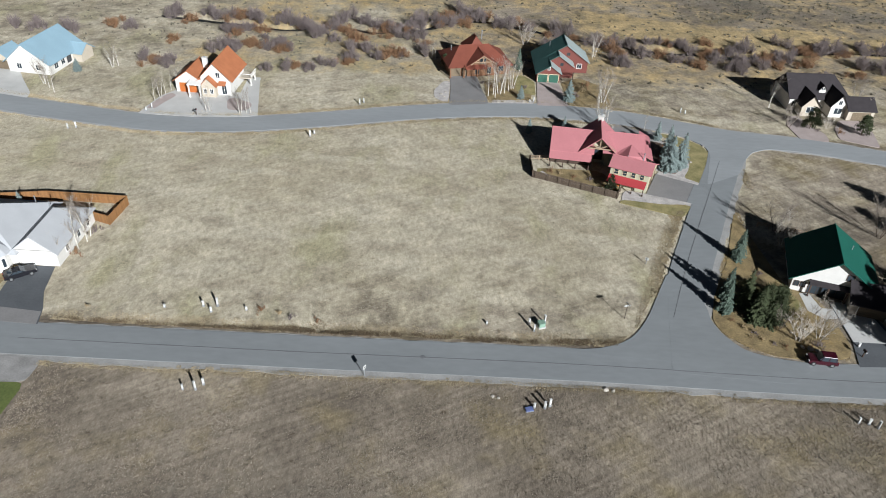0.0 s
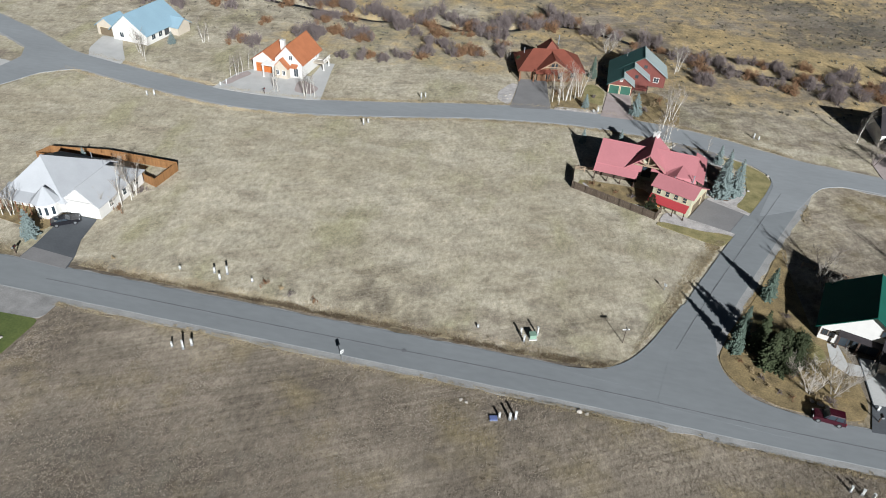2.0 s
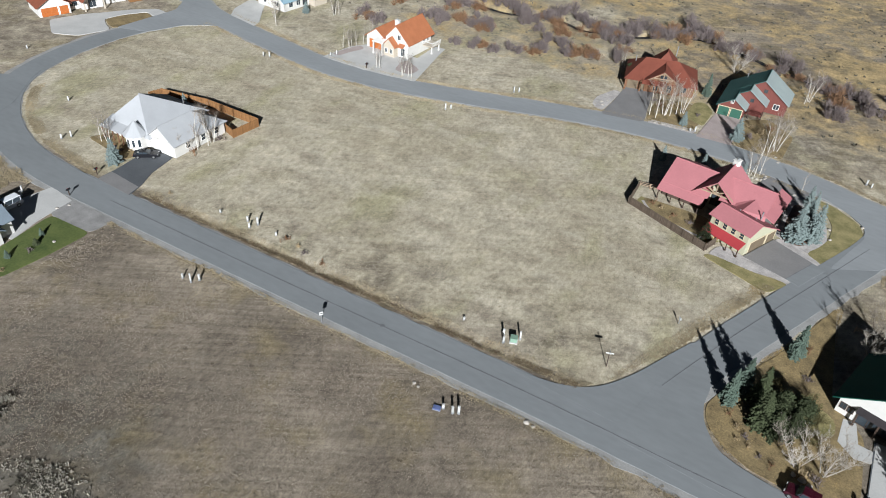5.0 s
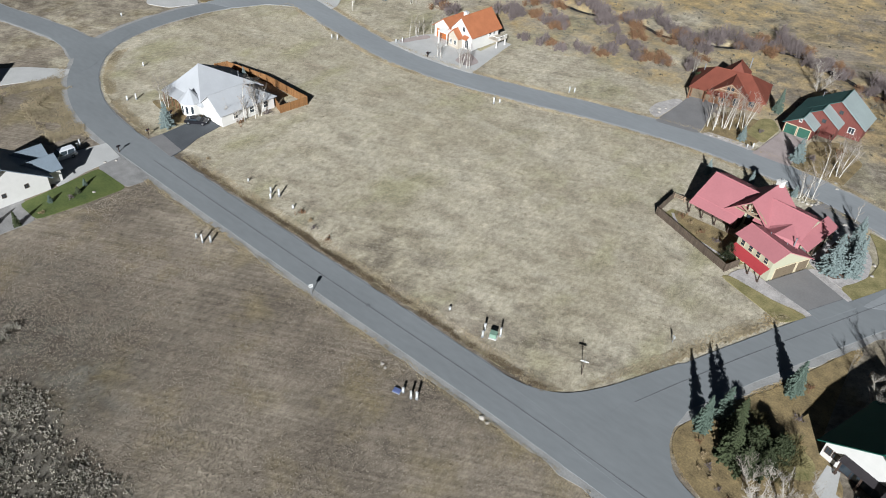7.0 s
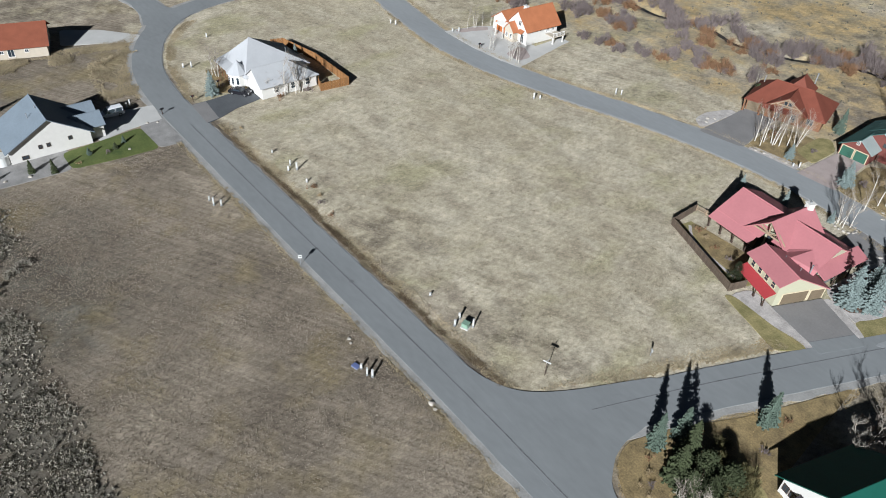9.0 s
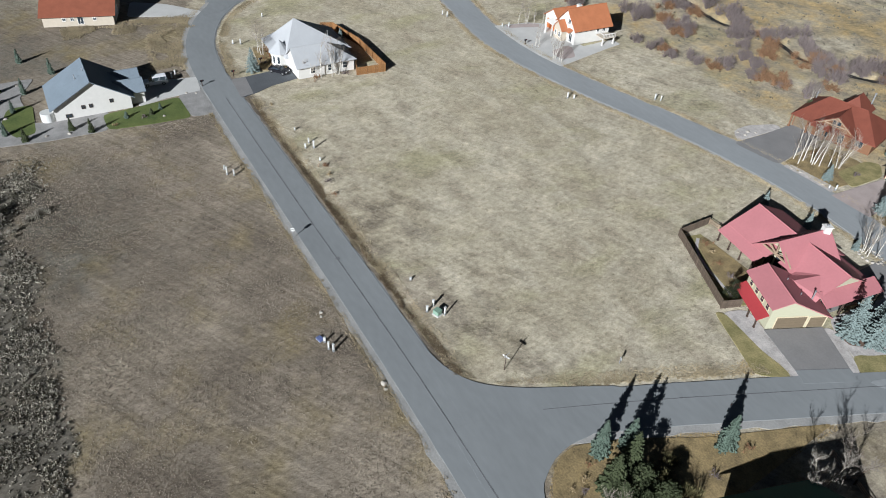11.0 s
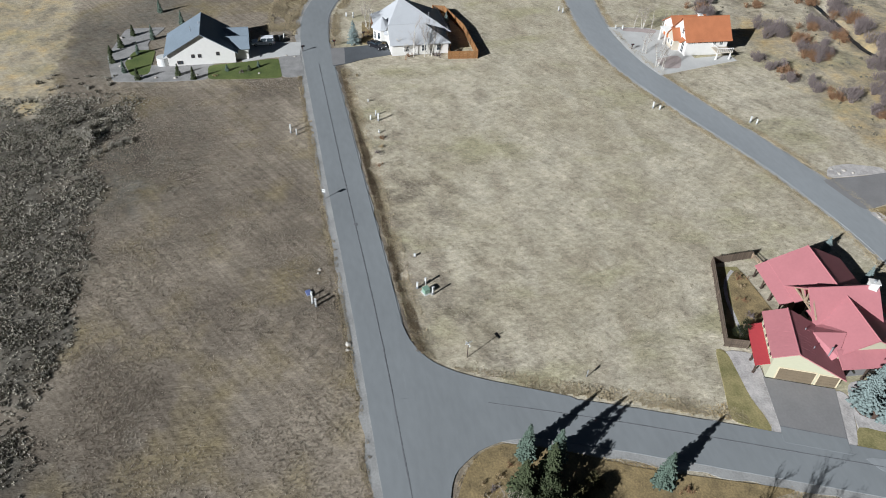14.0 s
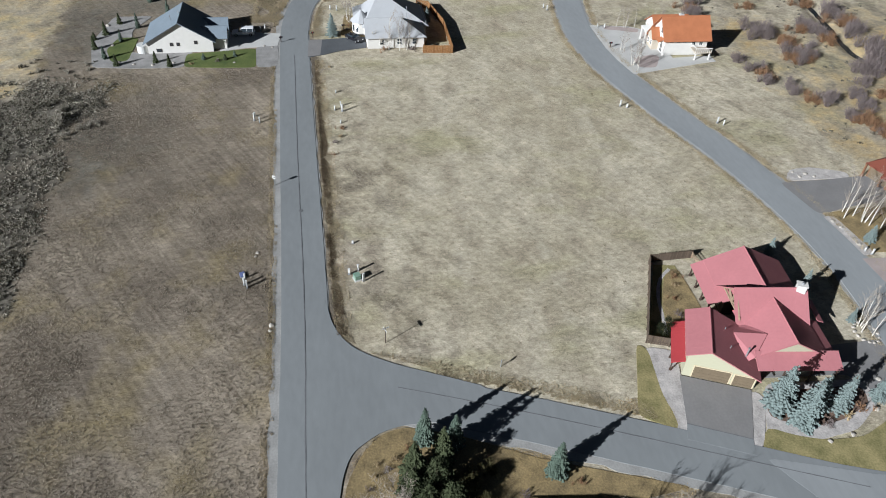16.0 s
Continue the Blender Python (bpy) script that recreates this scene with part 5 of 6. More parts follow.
def pine(label, height, radius, seed):
    """A spreading pine: limbs with clumps of needle tufts and gaps between."""
    rnd = random.Random(seed)
    t = thing("pine_tree", label, "tree")
    bm = bmesh.new()
    tube(bm, (0, 0, -0.2), (0.15, 0.1, height * 0.9), radius * 0.07, 0.04, 6)
    verts, faces = [], []
    for i in range(42):
        f = rnd.random()
        z = height * (0.12 + 0.82 * f)
        a = rnd.uniform(0, 2 * math.pi)
        r = radius * (1.05 - f * 0.9) * rnd.uniform(0.5, 1.08)
        end = Vector((math.cos(a) * r, math.sin(a) * r, z + 0.15 * r))
        if i < 24:
            tube(bm, (0, 0, z - 0.3 * r), end, 0.05, 0.015, 4)
        for k in range(95):
            c = end * 1.0 + Vector((rnd.gauss(0, 0.42), rnd.gauss(0, 0.42), rnd.gauss(0, 0.26)))
            d = Vector((rnd.gauss(0, 1), rnd.gauss(0, 1), rnd.gauss(0.5, 0.7))).normalized() * rnd.uniform(0.2, 0.42)
            s = d.orthogonal().normalized() * rnd.uniform(0.08, 0.17)
            n0 = len(verts)
            verts += [c - s, c + s, c + d]
            faces.append((n0, n0 + 1, n0 + 2))
    part("trunk", bm, M["bark"], t)
    ob = new("crown", raw("crown", verts, faces, M["pine"]))
    ob.parent = t
    return t


def bare_tree(label, height, seed, stems=1, spread=0.35, bark="aspen", name="aspen_tree", twig="twig", twigs=1.0):
    rnd = random.Random(seed)
    t = thing(name, label, "tree")
    trunk, fine = bmesh.new(), bmesh.new()

    def grow(bm, p, d, length, r, level):
        k = 3 if level == 0 else 2
        for i in range(k):
            q = p + d * (length / k)
            tube(bm, p, q, r * (1 - 0.8 * i / k), r * (1 - 0.8 * (i + 1) / k), 5 if level == 0 else 3)
            d = (d + Vector((rnd.gauss(0, 0.07), rnd.gauss(0, 0.07), 0.03))).normalized()
            p = q
            if level < 3:
                for _ in range(int((4, 4, 3)[level] * twigs * (0.5 if level == 0 and i == 0 else 1) + rnd.random())):
                    a = rnd.uniform(0, 2 * math.pi)
                    side = Vector((math.cos(a), math.sin(a), rnd.uniform(0.3, 1.1))).normalized()
                    nd = (d * 0.55 + side * 0.75).normalized()
                    grow(fine, p - d * rnd.uniform(0, length / k), nd, length * rnd.uniform(0.28, 0.42), max(0.010, r * 0.34), level + 1)

    for s in range(stems):
        a = 2 * math.pi * s / stems + rnd.random()
        lean_ = spread * (0 if stems == 1 else rnd.uniform(0.5, 1))
        d = Vector((math.cos(a) * lean_, math.sin(a) * lean_, 1)).normalized()
        p = Vector((math.cos(a), math.sin(a), 0)) * (0 if stems == 1 else 0.35)
        grow(trunk, p + Vector((0, 0, -0.15)), d, height * rnd.uniform(0.8, 1), 0.055 + 0.006 * height, 0)
    part("trunk", trunk, M[bark], t)
    part("crown", fine, M[twig], t)
    return t


def shrub(label, height, radius, seed, mat, name="willow_bush", stems=320, category="bush"):
    """A lobed thicket of many thin stems that fork near the top."""
    rnd = random.Random(seed)
    t = thing(name, label, category)
    verts, faces = [], []

    def blade(p, q, w):
        s = Vector((rnd.gauss(0, 1), rnd.gauss(0, 1), 0.1)).normalized() * w
        n0 = len(verts)
        verts.extend([p - s, p + s, q + s * 0.5, q - s * 0.5])
        faces.append((n0, n0 + 1, n0 + 2, n0 + 3))

    lobes = [(Vector((rnd.gauss(0, 0.42), rnd.gauss(0, 0.42), 0)) * radius, rnd.uniform(0.35, 0.68) * radius, rnd.uniform(0.55, 1.08) * height) for _ in range(rnd.randint(5, 8))]
    for i in range(stems):
        centre, wide, high = lobes[i % len(lobes)]
        a, f = rnd.uniform(0, 2 * math.pi), rnd.random() ** 0.6
        out = Vector((math.cos(a), math.sin(a), 0))
        p = centre + out * wide * 0.3 * rnd.random()
        top = centre + out * wide * f + Vector((0, 0, high * (1 - 0.5 * f * f) * rnd.uniform(0.6, 1.1)))
        mid = p.lerp(top, 0.55) + Vector((0, 0, 0.1))
        blade(p, mid, 0.035)
        for k in range(4):
            blade(mid.lerp(top, 0.2 * k), top + Vector((rnd.gauss(0, 0.16), rnd.gauss(0, 0.16), rnd.gauss(0, 0.14))) * radius * 0.5, 0.026)
    ob = new("crown", raw("crown", verts, faces, mat))
    ob.parent = t
    return t


def drop(ob):
    for o in (*ob.children_recursive, ob):
        bpy.data.objects.remove(o)


def plant(kinds, places, group):
    """Copies of the kinds, in turn, at (x, y, height factor[, width factor])."""
    rnd = random.Random(len(places))
    for i, p in enumerate(places):
        k = kinds[i % len(kinds)]
        s, w = p[2], p[3] if len(p) > 3 else p[2]
        tagged(copy_thing(k, pose(p[0], p[1], ground_height(p[0], p[1]) * 0.5, 0, 0, rnd.uniform(0, 360)) @ Matrix.Diagonal((w, w, s, 1))), group=group)
    for k in kinds:
        drop(k)


plant([spruce("blue spruce with dense silvery needles", 8.0, 2.1, M["spruce_blue"], 3), spruce("blue spruce with full pointed crown", 8.0, 1.9, M["spruce_blue"], 4)],
      [(45.2, 133.2, 1.05, 1.15), (48.0, 135.2, 1.02, 1.1), (46.0, 138.0, 0.85, 0.95), (46.6, 141.0, 0.88, 0.85), (45.7, 147.1, 0.6, 0.6), (-69.6, 82.4, 0.72, 0.95), (27.8, 165.9, 0.72, 0.9), (16.1, 165.9, 0.45, 0.6), (-94.5, 168.6, 0.42, 0.65), (32.5, 152.0, 0.35, 0.4), (17.0, 147.5, 0.45, 0.45), (25.0, 149.0, 0.5, 0.45), (-76.0, 105.9, 0.5, 0.5)], "blue spruces")
plant([spruce("young green spruce beside the road", 6.5, 1.5, M["spruce"], 7, 1.4), spruce("slender young green spruce tree", 6.5, 1.4, M["spruce"], 8, 1.4)],
      [(50.6, 102.7, 0.98, 1.0), (44.2, 88.2, 1.0, 1.0), (45.4, 91.6, 0.98, 0.95), (16.4, 185.0, 0.9, 0.95)], "green spruces")
plant([pine("dark spreading pine with dense clumps", 7.5, 2.6, 11), pine("dark pine with a broken outline", 7.5, 2.4, 12)],
      # Pines around (73, 82) and (93, 110) are unseen, added to cast shadows.
      [(50.6, 88.6, 0.72, 0.7), (53.2, 90.2, 0.55, 0.7), (31.6, 123.6, 0.5, 0.42), (73.5, 88.5, 1.1, 1.2), (72.0, 83.6, 1.15, 1.2), (70.8, 80.4, 1.1, 1.1), (76.5, 86.0, 1.3, 1.2), (74.6, 80.0, 1.2, 1.2), (92.6, 114.6, 1.2, 1.3), (96.4, 110.0, 1.35, 1.4), (90.4, 105.0, 1.2, 1.3), (-3.0, 183.5, 0.5, 0.5), (83.8, 157.4, 0.72, 0.8), (95.0, 155.2, 0.68, 0.75), (76.0, 96.0, 1.1, 1.2)], "pines")
plant([spruce("full olive-green conifer in the corner yard", 7.2, 2.3, M["pine"], 15), spruce("broad dark olive conifer in the corner yard", 6.2, 2.5, M["pine"], 16)],
      [(48.6, 86.4, 0.95, 0.9), (50.6, 86.0, 0.75, 0.85), (47.6, 89.8, 1.05, 0.8), (52.4, 87.6, 0.7, 0.9)], "corner conifers")
plant([spruce("low olive green garden conifer", 3.0, 0.95, M["pine"], 21, 0.8), spruce("small conical olive garden conifer", 3.0, 0.85, M["spruce"], 22, 0.8)],
      [(-58.8, 44.0, 0.9, 0.75), (-59.5, 54.0, 0.5, 0.7), (-59.0, 58.6, 0.45, 0.7), (-60.4, 60.6, 0.5, 0.6), (-58.0, 36.0, 0.9, 0.8), (-61.5, 33.0, 1.0, 0.8), (-66.5, 30.0, 1.1, 0.8), (-70.0, 35.0, 1.0, 0.7), (-74.0, 31.0, 1.1, 0.9), (-77.5, 37.5, 1.2, 0.8), (-80.0, 33.0, 0.9, 0.8), (-85.0, 43.5, 1.2, 0.9), (-56.6, 47.2, 1.0, 0.75), (-93.0, 38.0, 1.1, 0.9), (-71.5, 29.0, 0.6, 0.7)], "garden conifers")
plant([bare_tree("leafless white-barked aspen tree", 8.0, 31), bare_tree("leafless pale aspen clump", 8.0, 32, 3, 0.18), bare_tree("slender leafless pale aspen tree", 8.0, 33)],
      [(-78.4, 86.4, 0.85), (-77.0, 87.0, 0.8), (-61.0, 95.0, 1.05), (-60.6, 97.4, 0.95), (-61.0, 98.8, 0.9), (8.1, 166.2, 0.95), (9.4, 167.4, 1.0), (11.0, 168.2, 1.05), (12.2, 168.6, 1.0), (13.2, 170.0, 0.95), (14.2, 171.6, 0.9), (9.8, 165.4, 0.9), (35.4, 167.6, 1.0), (36.2, 166.0, 0.95), (34.3, 160.5, 1.05), (35.0, 164.6, 1.0), (38.2, 197.4, 0.85), (37.6, 195.6, 0.8),
       (-69.4, 152.9, 0.68), (-68.8, 155.0, 0.68), (-68.4, 157.2, 0.65), (-68.0, 159.8, 0.62), (-67.2, 162.6, 0.65), (-56.4, 149.3, 0.66), (-55.8, 149.8, 0.6), (-48.7, 149.4, 0.68), (-47.4, 150.0, 0.66), (-46.4, 149.8, 0.62), (-98.3, 159.6, 0.75), (-96.0, 157.2, 0.75), (-93.9, 155.1, 0.78), (-87.1, 171.9, 0.74), (-86.0, 172.8, 0.6), (-6.0, 188.8, 0.6), (-7.0, 190, 0.55),
       (34.6, 152.4, 0.85), (35.4, 153.6, 0.8), (33.6, 152.8, 0.75), (43.8, 152.0, 0.5), (77.9, 168.6, 1.05), (99.5, 170.0, 0.9), (101.0, 166.5, 0.85)], "aspens")
plant([bare_tree("leafless shade tree with fine spreading twigs", 7.0, 41, 3, 0.5, "bark", "bare_tree", "twig", 1.25), bare_tree("leafless pale spreading shade tree", 6.5, 42, 4, 0.6, "twig_pale", "bare_tree", "twig_pale", 1.2)],
      [(78.9, 157.7, 0.7), (57.2, 82.9, 0.95), (60.5, 112.5, 0.8), (54.0, 82.4, 0.8), (79.5, 112.1, 1.0), (60.0, 107.6, 0.85), (51.6, 84.6, 0.6), (88.0, 158.0, 0.5), (15.6, 212.0, 0.6), (19.0, 204, 0.9), (24.0, 196.5, 0.6), (-62.6, 93.0, 0.62)], "bare trees")
plant([shrub("purple-grey leafless willow by the creek", 3.0, 2.7, 51, M["willow_grey"]), shrub("dense grey leafless willow thicket", 2.7, 3.0, 52, M["willow_grey"]), shrub("rust-coloured leafless willow bush", 2.3, 2.4, 53, M["willow_rust"])],
      [(-48.0, 175.3, 0.8), (-44.4, 176.4, 0.85), (-41.4, 177.6, 0.85), (-37.6, 177.2, 0.8), (-33.6, 179.8, 0.9), (-28.9, 182.7, 0.85), (-20.6, 187.0, 0.9), (-51.2, 190.6, 1.1), (-56.0, 191.5, 1.0), (-60.1, 189.3, 1.0), (-47.2, 191.1, 0.95), (-78.6, 176.3, 1.1), (-74.5, 176.0, 1.15), (-82.0, 178.0, 0.9), (-98.6, 201.8, 1.2), (-119.4, 196.0, 1.2), (-108.6, 196.8, 1.2), (-79.3, 193.0, 0.9), (-94.5, 200.6, 1.0),
       (-125.0, 198.0, 1.0), (45.0, 200.6, 1.1), (51.2, 199.3, 1.1), (61.8, 196.5, 1.1), (67.3, 193.1, 1.1), (76.4, 192.3, 1.0), (83.6, 195.4, 1.1), (90.0, 196.0, 1.0), (114.5, 197.7, 1.3), (121.0, 197.0, 1.3), (98.0, 199.0, 1.2), (106.4, 207.6, 1.3), (-16.2, 204.7, 0.9), (57.0, 201.5, 1.0), (71.5, 198.0, 1.1), (94.0, 202.5, 1.2), (110.0, 192.0, 1.0), (100.0, 188.0, 0.9), (27.0, 204.0, 0.9), (-9.0, 200.0, 0.8)]
      + [(x + random.uniform(-2, 2), y + random.uniform(-5.5, 5.5), random.uniform(0.8, 1.5)) for a, b in zip(CREEK, CREEK[1:]) for x, y in [(a[0] + (b[0] - a[0]) * k / 8, a[1] + (b[1] - a[1]) * k / 8) for k in (0.6, 2.2, 3.1, 5.4, 6.9)]]
      + [(random.uniform(-66, -8), random.uniform(184, 207), random.uniform(0.6, 1.25)) for _ in range(24)] + [(random.uniform(40, 130), random.uniform(190, 212), random.uniform(0.6, 1.2)) for _ in range(12)], "willows")
plant([shrub("olive-brown bush under the conifers", 2.0, 1.6, 64, M["olive"], "garden_bush", 260)],
      [(53.2, 89.4, 1.0), (52.2, 91.8, 1.1), (54.4, 91.2, 1.0), (50.4, 92.4, 1.0), (54.2, 87.6, 0.8), (53.6, 93.8, 0.9), (49.4, 95.0, 0.7)], "olive bushes")
plant([shrub("dry straw-coloured garden shrub", 1.0, 0.8, 61, M["willow_pale"], "garden_shrub", 60), shrub("brown leafless low garden shrub", 0.9, 0.9, 62, M["willow_grey"], "garden_shrub", 60), shrub("rust-brown leafless garden shrub", 0.9, 0.8, 63, M["willow_rust"], "garden_shrub", 60)],
      [(46.2, 84.6, 0.7), (47.6, 83.4, 0.7), (45.0, 86.2, 0.6), (48.4, 82.0, 0.6), (49.8, 81.2, 0.6), (51.4, 80.6, 0.6), (46.6, 82.4, 0.6), (53.0, 98.5, 0.9), (52.2, 105.0, 0.8), (54.6, 81.4, 1.4), (56.4, 81.2, 1.2), (25.0, 128.0, 0.8), (22.4, 129.2, 0.8), (28.2, 127.4, 0.9), (20.4, 130.2, 0.9), (47.8, 141.8, 1.2), (48.6, 138.6, 1.0), (47.0, 144.4, 1.1), (46.2, 149.2, 0.9), (-72.4, 86.0, 0.9), (-74.6, 86.6, 0.9), (-70.8, 87.0, 0.7), (-60.4, 100.4, 1.3), (-60.8, 93.8, 1.2), (32.0, 172.0, 1.6), (30.0, 169.0, 1.3), (33.5, 175.5, 1.5), (29.5, 173.5, 1.2), (17.6, 172.5, 0.9), (9.0, 172.0, 1.2), (12.0, 174.5, 1.2), (6.8, 174.0, 0.9), (-27.5, 82.2, 0.9), (-24.5, 81.9, 0.7), (-22.6, 81.0, 0.8), (-18.6, 80.6, 0.7), (-53.5, 81.0, 0.6), (85.5, 156.5, 0.9), (90.4, 156.0, 1.2), (-57.2, 51.4, 0.7), (-58.4, 57.0, 0.8)], "garden shrubs")

plant([shrub("grey-green sagebrush clump with woody stems", 0.85, 0.9, 71, M["sage"], "sagebrush_clump", 90), shrub("dark weathered sagebrush clump", 0.8, 0.8, 72, M["sage_dark"], "sagebrush_clump", 90)],
      [(-34.3, 29.3, 2.6), (-36.5, 31.0, 1.6), (-32.0, 34.5, 1.4), (-38.5, 29.8, 1.5), (-33.4, 36.4, 1.3), (-40.0, 33.0, 1.3), (-30.2, 31.6, 1.1), (-43.0, 30.0, 1.4), (-45.5, 27.0, 1.3), (-41.0, 26.0, 1.5)]
      + [(random.uniform(-62, -18), random.uniform(16, 32), random.uniform(0.4, 0.9)) for _ in range(50)] + [(random.uniform(-20, 26), random.uniform(16, 32), random.uniform(0.35, 0.8)) for _ in range(70)], "sagebrush clumps")


# ---- roadside fittings ----
def pedestal():
    t = thing("utility_pedestal", "white plastic utility pedestal standing in dry grass", "utility box")
    part("base", boxes((-0.17, 0.17, -0.13, 0.13, -0.1, 0.25)), M["metal_grey"], t)
    bm = boxes((-0.15, 0.15, -0.11, 0.11, 0.25, 1.0))
    bmesh.ops.bevel(bm, geom=bm.edges[:], offset=0.03, segments=2, affect="EDGES")
    part("cover", bm, M["plastic_white"], t)
    part("cap", boxes((-0.17, 0.17, -0.13, 0.13, 1.0, 1.07)), M["plastic_white"], t)
    return t


PEDS = [(-36.3, 82.6, 1.0), (-34.8, 81.4, 0.9), (-34.2, 82.8, 1.5), (-33.9, 65.8, 0.8), (-32.2, 65.8, 1.5), (-31.4, 66.8, 1.1), (13.2, 82.6, 1.1), (13.9, 81.2, 1.1), (15.6, 83.2, 1.4), (14.3, 66.0, 1.2), (15.0, 66.4, 1.3), (12.9, 66.0, 0.8), (56.1, 66.6, 0.9), (58.3, 65.8, 1.3), (57.4, 66.4, 1.0), (-30.9, 140.0, 1.3), (-30.2, 141.2, 0.8), (-22.4, 157.6, 1.3), (-21.6, 158.6, 1.0), (-82.6, 137.6, 1.0), (-81.1, 138.2, 1.2), (54.6, 162.6, 1.1), (55.6, 162.2, 0.8), (-68.9, 149.6, 1.1), (-69.6, 148.0, 0.9),
        (-84.5, 84.2, 1.2), (-85.4, 82.6, 0.9), (-73.4, 65.8, 1.0), (-74.6, 66.8, 1.0), (-42.0, 81.9, 0.5), (-29.7, 82.3, 0.6), (6.8, 82.2, 0.45), (19.2, 164.4, 1.1), (18.2, 163.8, 0.7), (62.6, 81.6, 0.8), (-98.5, 94.0, 0.9), (-130.0, 106, 0.8)]
first = pedestal()
for i, (x, y, s) in enumerate(PEDS):
    tagged(copy_thing(first, pose(x, y, -0.05, 0, 0, 37 * i) @ Matrix.Diagonal((1.0, 1.0, s, 1))), group="utility pedestals")
drop(first)

t = thing("transformer", "pale green steel transformer box on a pad", "utility box", pose(15.0, 82.3, -0.05, 0, 0, 20) @ Matrix.Diagonal((0.8, 0.8, 0.8, 1)))
part("pad", boxes((-0.75, 0.75, -0.7, 0.7, -0.1, 0.12)), M["concrete"], t)
bm = boxes((-0.6, 0.6, -0.55, 0.55, 0.12, 1.0))
bmesh.ops.bevel(bm, geom=bm.edges[:], offset=0.05, segments=2, affect="EDGES")
part("cabinet", bm, M["plastic_green"], t)
part("lid", boxes((-0.64, 0.64, -0.6, 0.6, 1.0, 1.07)), M["plastic_green"], t)
t = thing("meter_cover", "faded blue cover lying beside the pedestals", "cover", pose(12.2, 65.6, -0.05, 0, 0, 15))
part("lid", boxes((-0.5, 0.5, -0.35, 0.35, 0, 0.22)), M["plastic_blue"], t)
part("rim", boxes((-0.56, 0.56, -0.41, 0.41, -0.04, 0.06)), M["metal_grey"], t)


def sign(label, m, height, plates, post_mat):
    t = thing("road_sign", label, "sign", m)
    bm = bmesh.new()
    tube(bm, (0, 0, -0.3), (0, 0, height), 0.06, 0.055, 8)
    part("post", bm, post_mat, t)
    for z, w, h, turn in plates:
        bm = boxes((-w / 2, w / 2, -0.06, -0.045, z, z + h))
        bm.transform(pose(0, 0, 0, 0, 0, turn))
        part("plate", bm, M["plastic_white"], t)
        bm = boxes((-w * 0.36, w * 0.36, -0.066, -0.06, z + h * 0.38, z + h * 0.62))
        bm.transform(pose(0, 0, 0, 0, 0, turn))
        part("lettering", bm, M["black"], t)
    return t


sign("street-name post with white blades at the corner", pose(28.1, 85.2, -0.05), 3.0, [(2.5, 1.1, 0.24, 20), (2.78, 1.1, 0.24, 110)], M["wood_dark"])
sign("small white sign on a short steel post", pose(34.2, 99.8, -0.05, 0, 0, 150), 1.3, [(0.75, 0.55, 0.5, 0)], M["metal_grey"])
sign("road sign on a thin steel post by the road", pose(-10.2, 70.0, -0.05, 0, 0, 60), 2.0, [(1.4, 0.6, 0.6, 0)], M["metal_grey"])


def mailbox():
    t = thing("mailbox", "black mailbox on a wooden post beside the road", "mailbox")
    part("post", boxes((-0.06, 0.06, -0.06, 0.06, -0.2, 1.05), (-0.05, 0.05, -0.35, 0.25, 0.98, 1.06)), M["wood_dark"], t)
    bm = boxes((-0.14, 0.14, -0.38, 0.3, 1.06, 1.22))
    bmesh.ops.create_cone(bm, cap_ends=True, segments=16, radius1=0.14, radius2=0.14, depth=0.68, matrix=pose(0, -0.04, 1.22, 90, 0, 0))
    box_ = part("box", bm, M["black"], t)
    part("door", boxes((-0.13, 0.13, -0.41, -0.38, 1.07, 1.33)), M["metal_grey"], box_)
    part("flag", boxes((0.14, 0.155, -0.05, 0.03, 1.2, 1.32)), M["light_red"], box_)
    return t


first = mailbox()
for x, y, r in ((-68.9, 77.9, 10), (-66.9, 70.6, 190), (-58.0, 147.3, 0), (62.2, 79.4, 0), (-72.6, 85.2, 20)):
    tagged(copy_thing(first, pose(x, y, -0.03, 0, 0, r) @ Matrix.Diagonal((1.15, 1.15, 1.05, 1))), group="mailboxes")
drop(first)

manhole = bmesh.new()
bmesh.ops.create_cone(manhole, cap_ends=True, segments=20, radius1=0.36, radius2=0.36, depth=0.05, matrix=Matrix.Translation((0, 0, 0)))
ring = new("manhole_cover", mesh_of("manhole_cover", manhole, M["tar"]))
ring.matrix_basis = pose(-2.4, 74.25, 0.03)
tagged(ring, "dark round manhole cover in the road", "manhole cover")


def boulder(seed):
    rnd = random.Random(seed)
    bm = bmesh.new()
    bmesh.ops.create_icosphere(bm, subdivisions=2, radius=0.5)
    for v in bm.verts:
        v.co *= 1 + 0.35 * noise.noise(v.co * 2.2 + Vector((seed, 0, 0))) + rnd.uniform(-0.05, 0.05)
        v.co.z *= 0.65
    return mesh_of("boulder", bm, M["rock"])


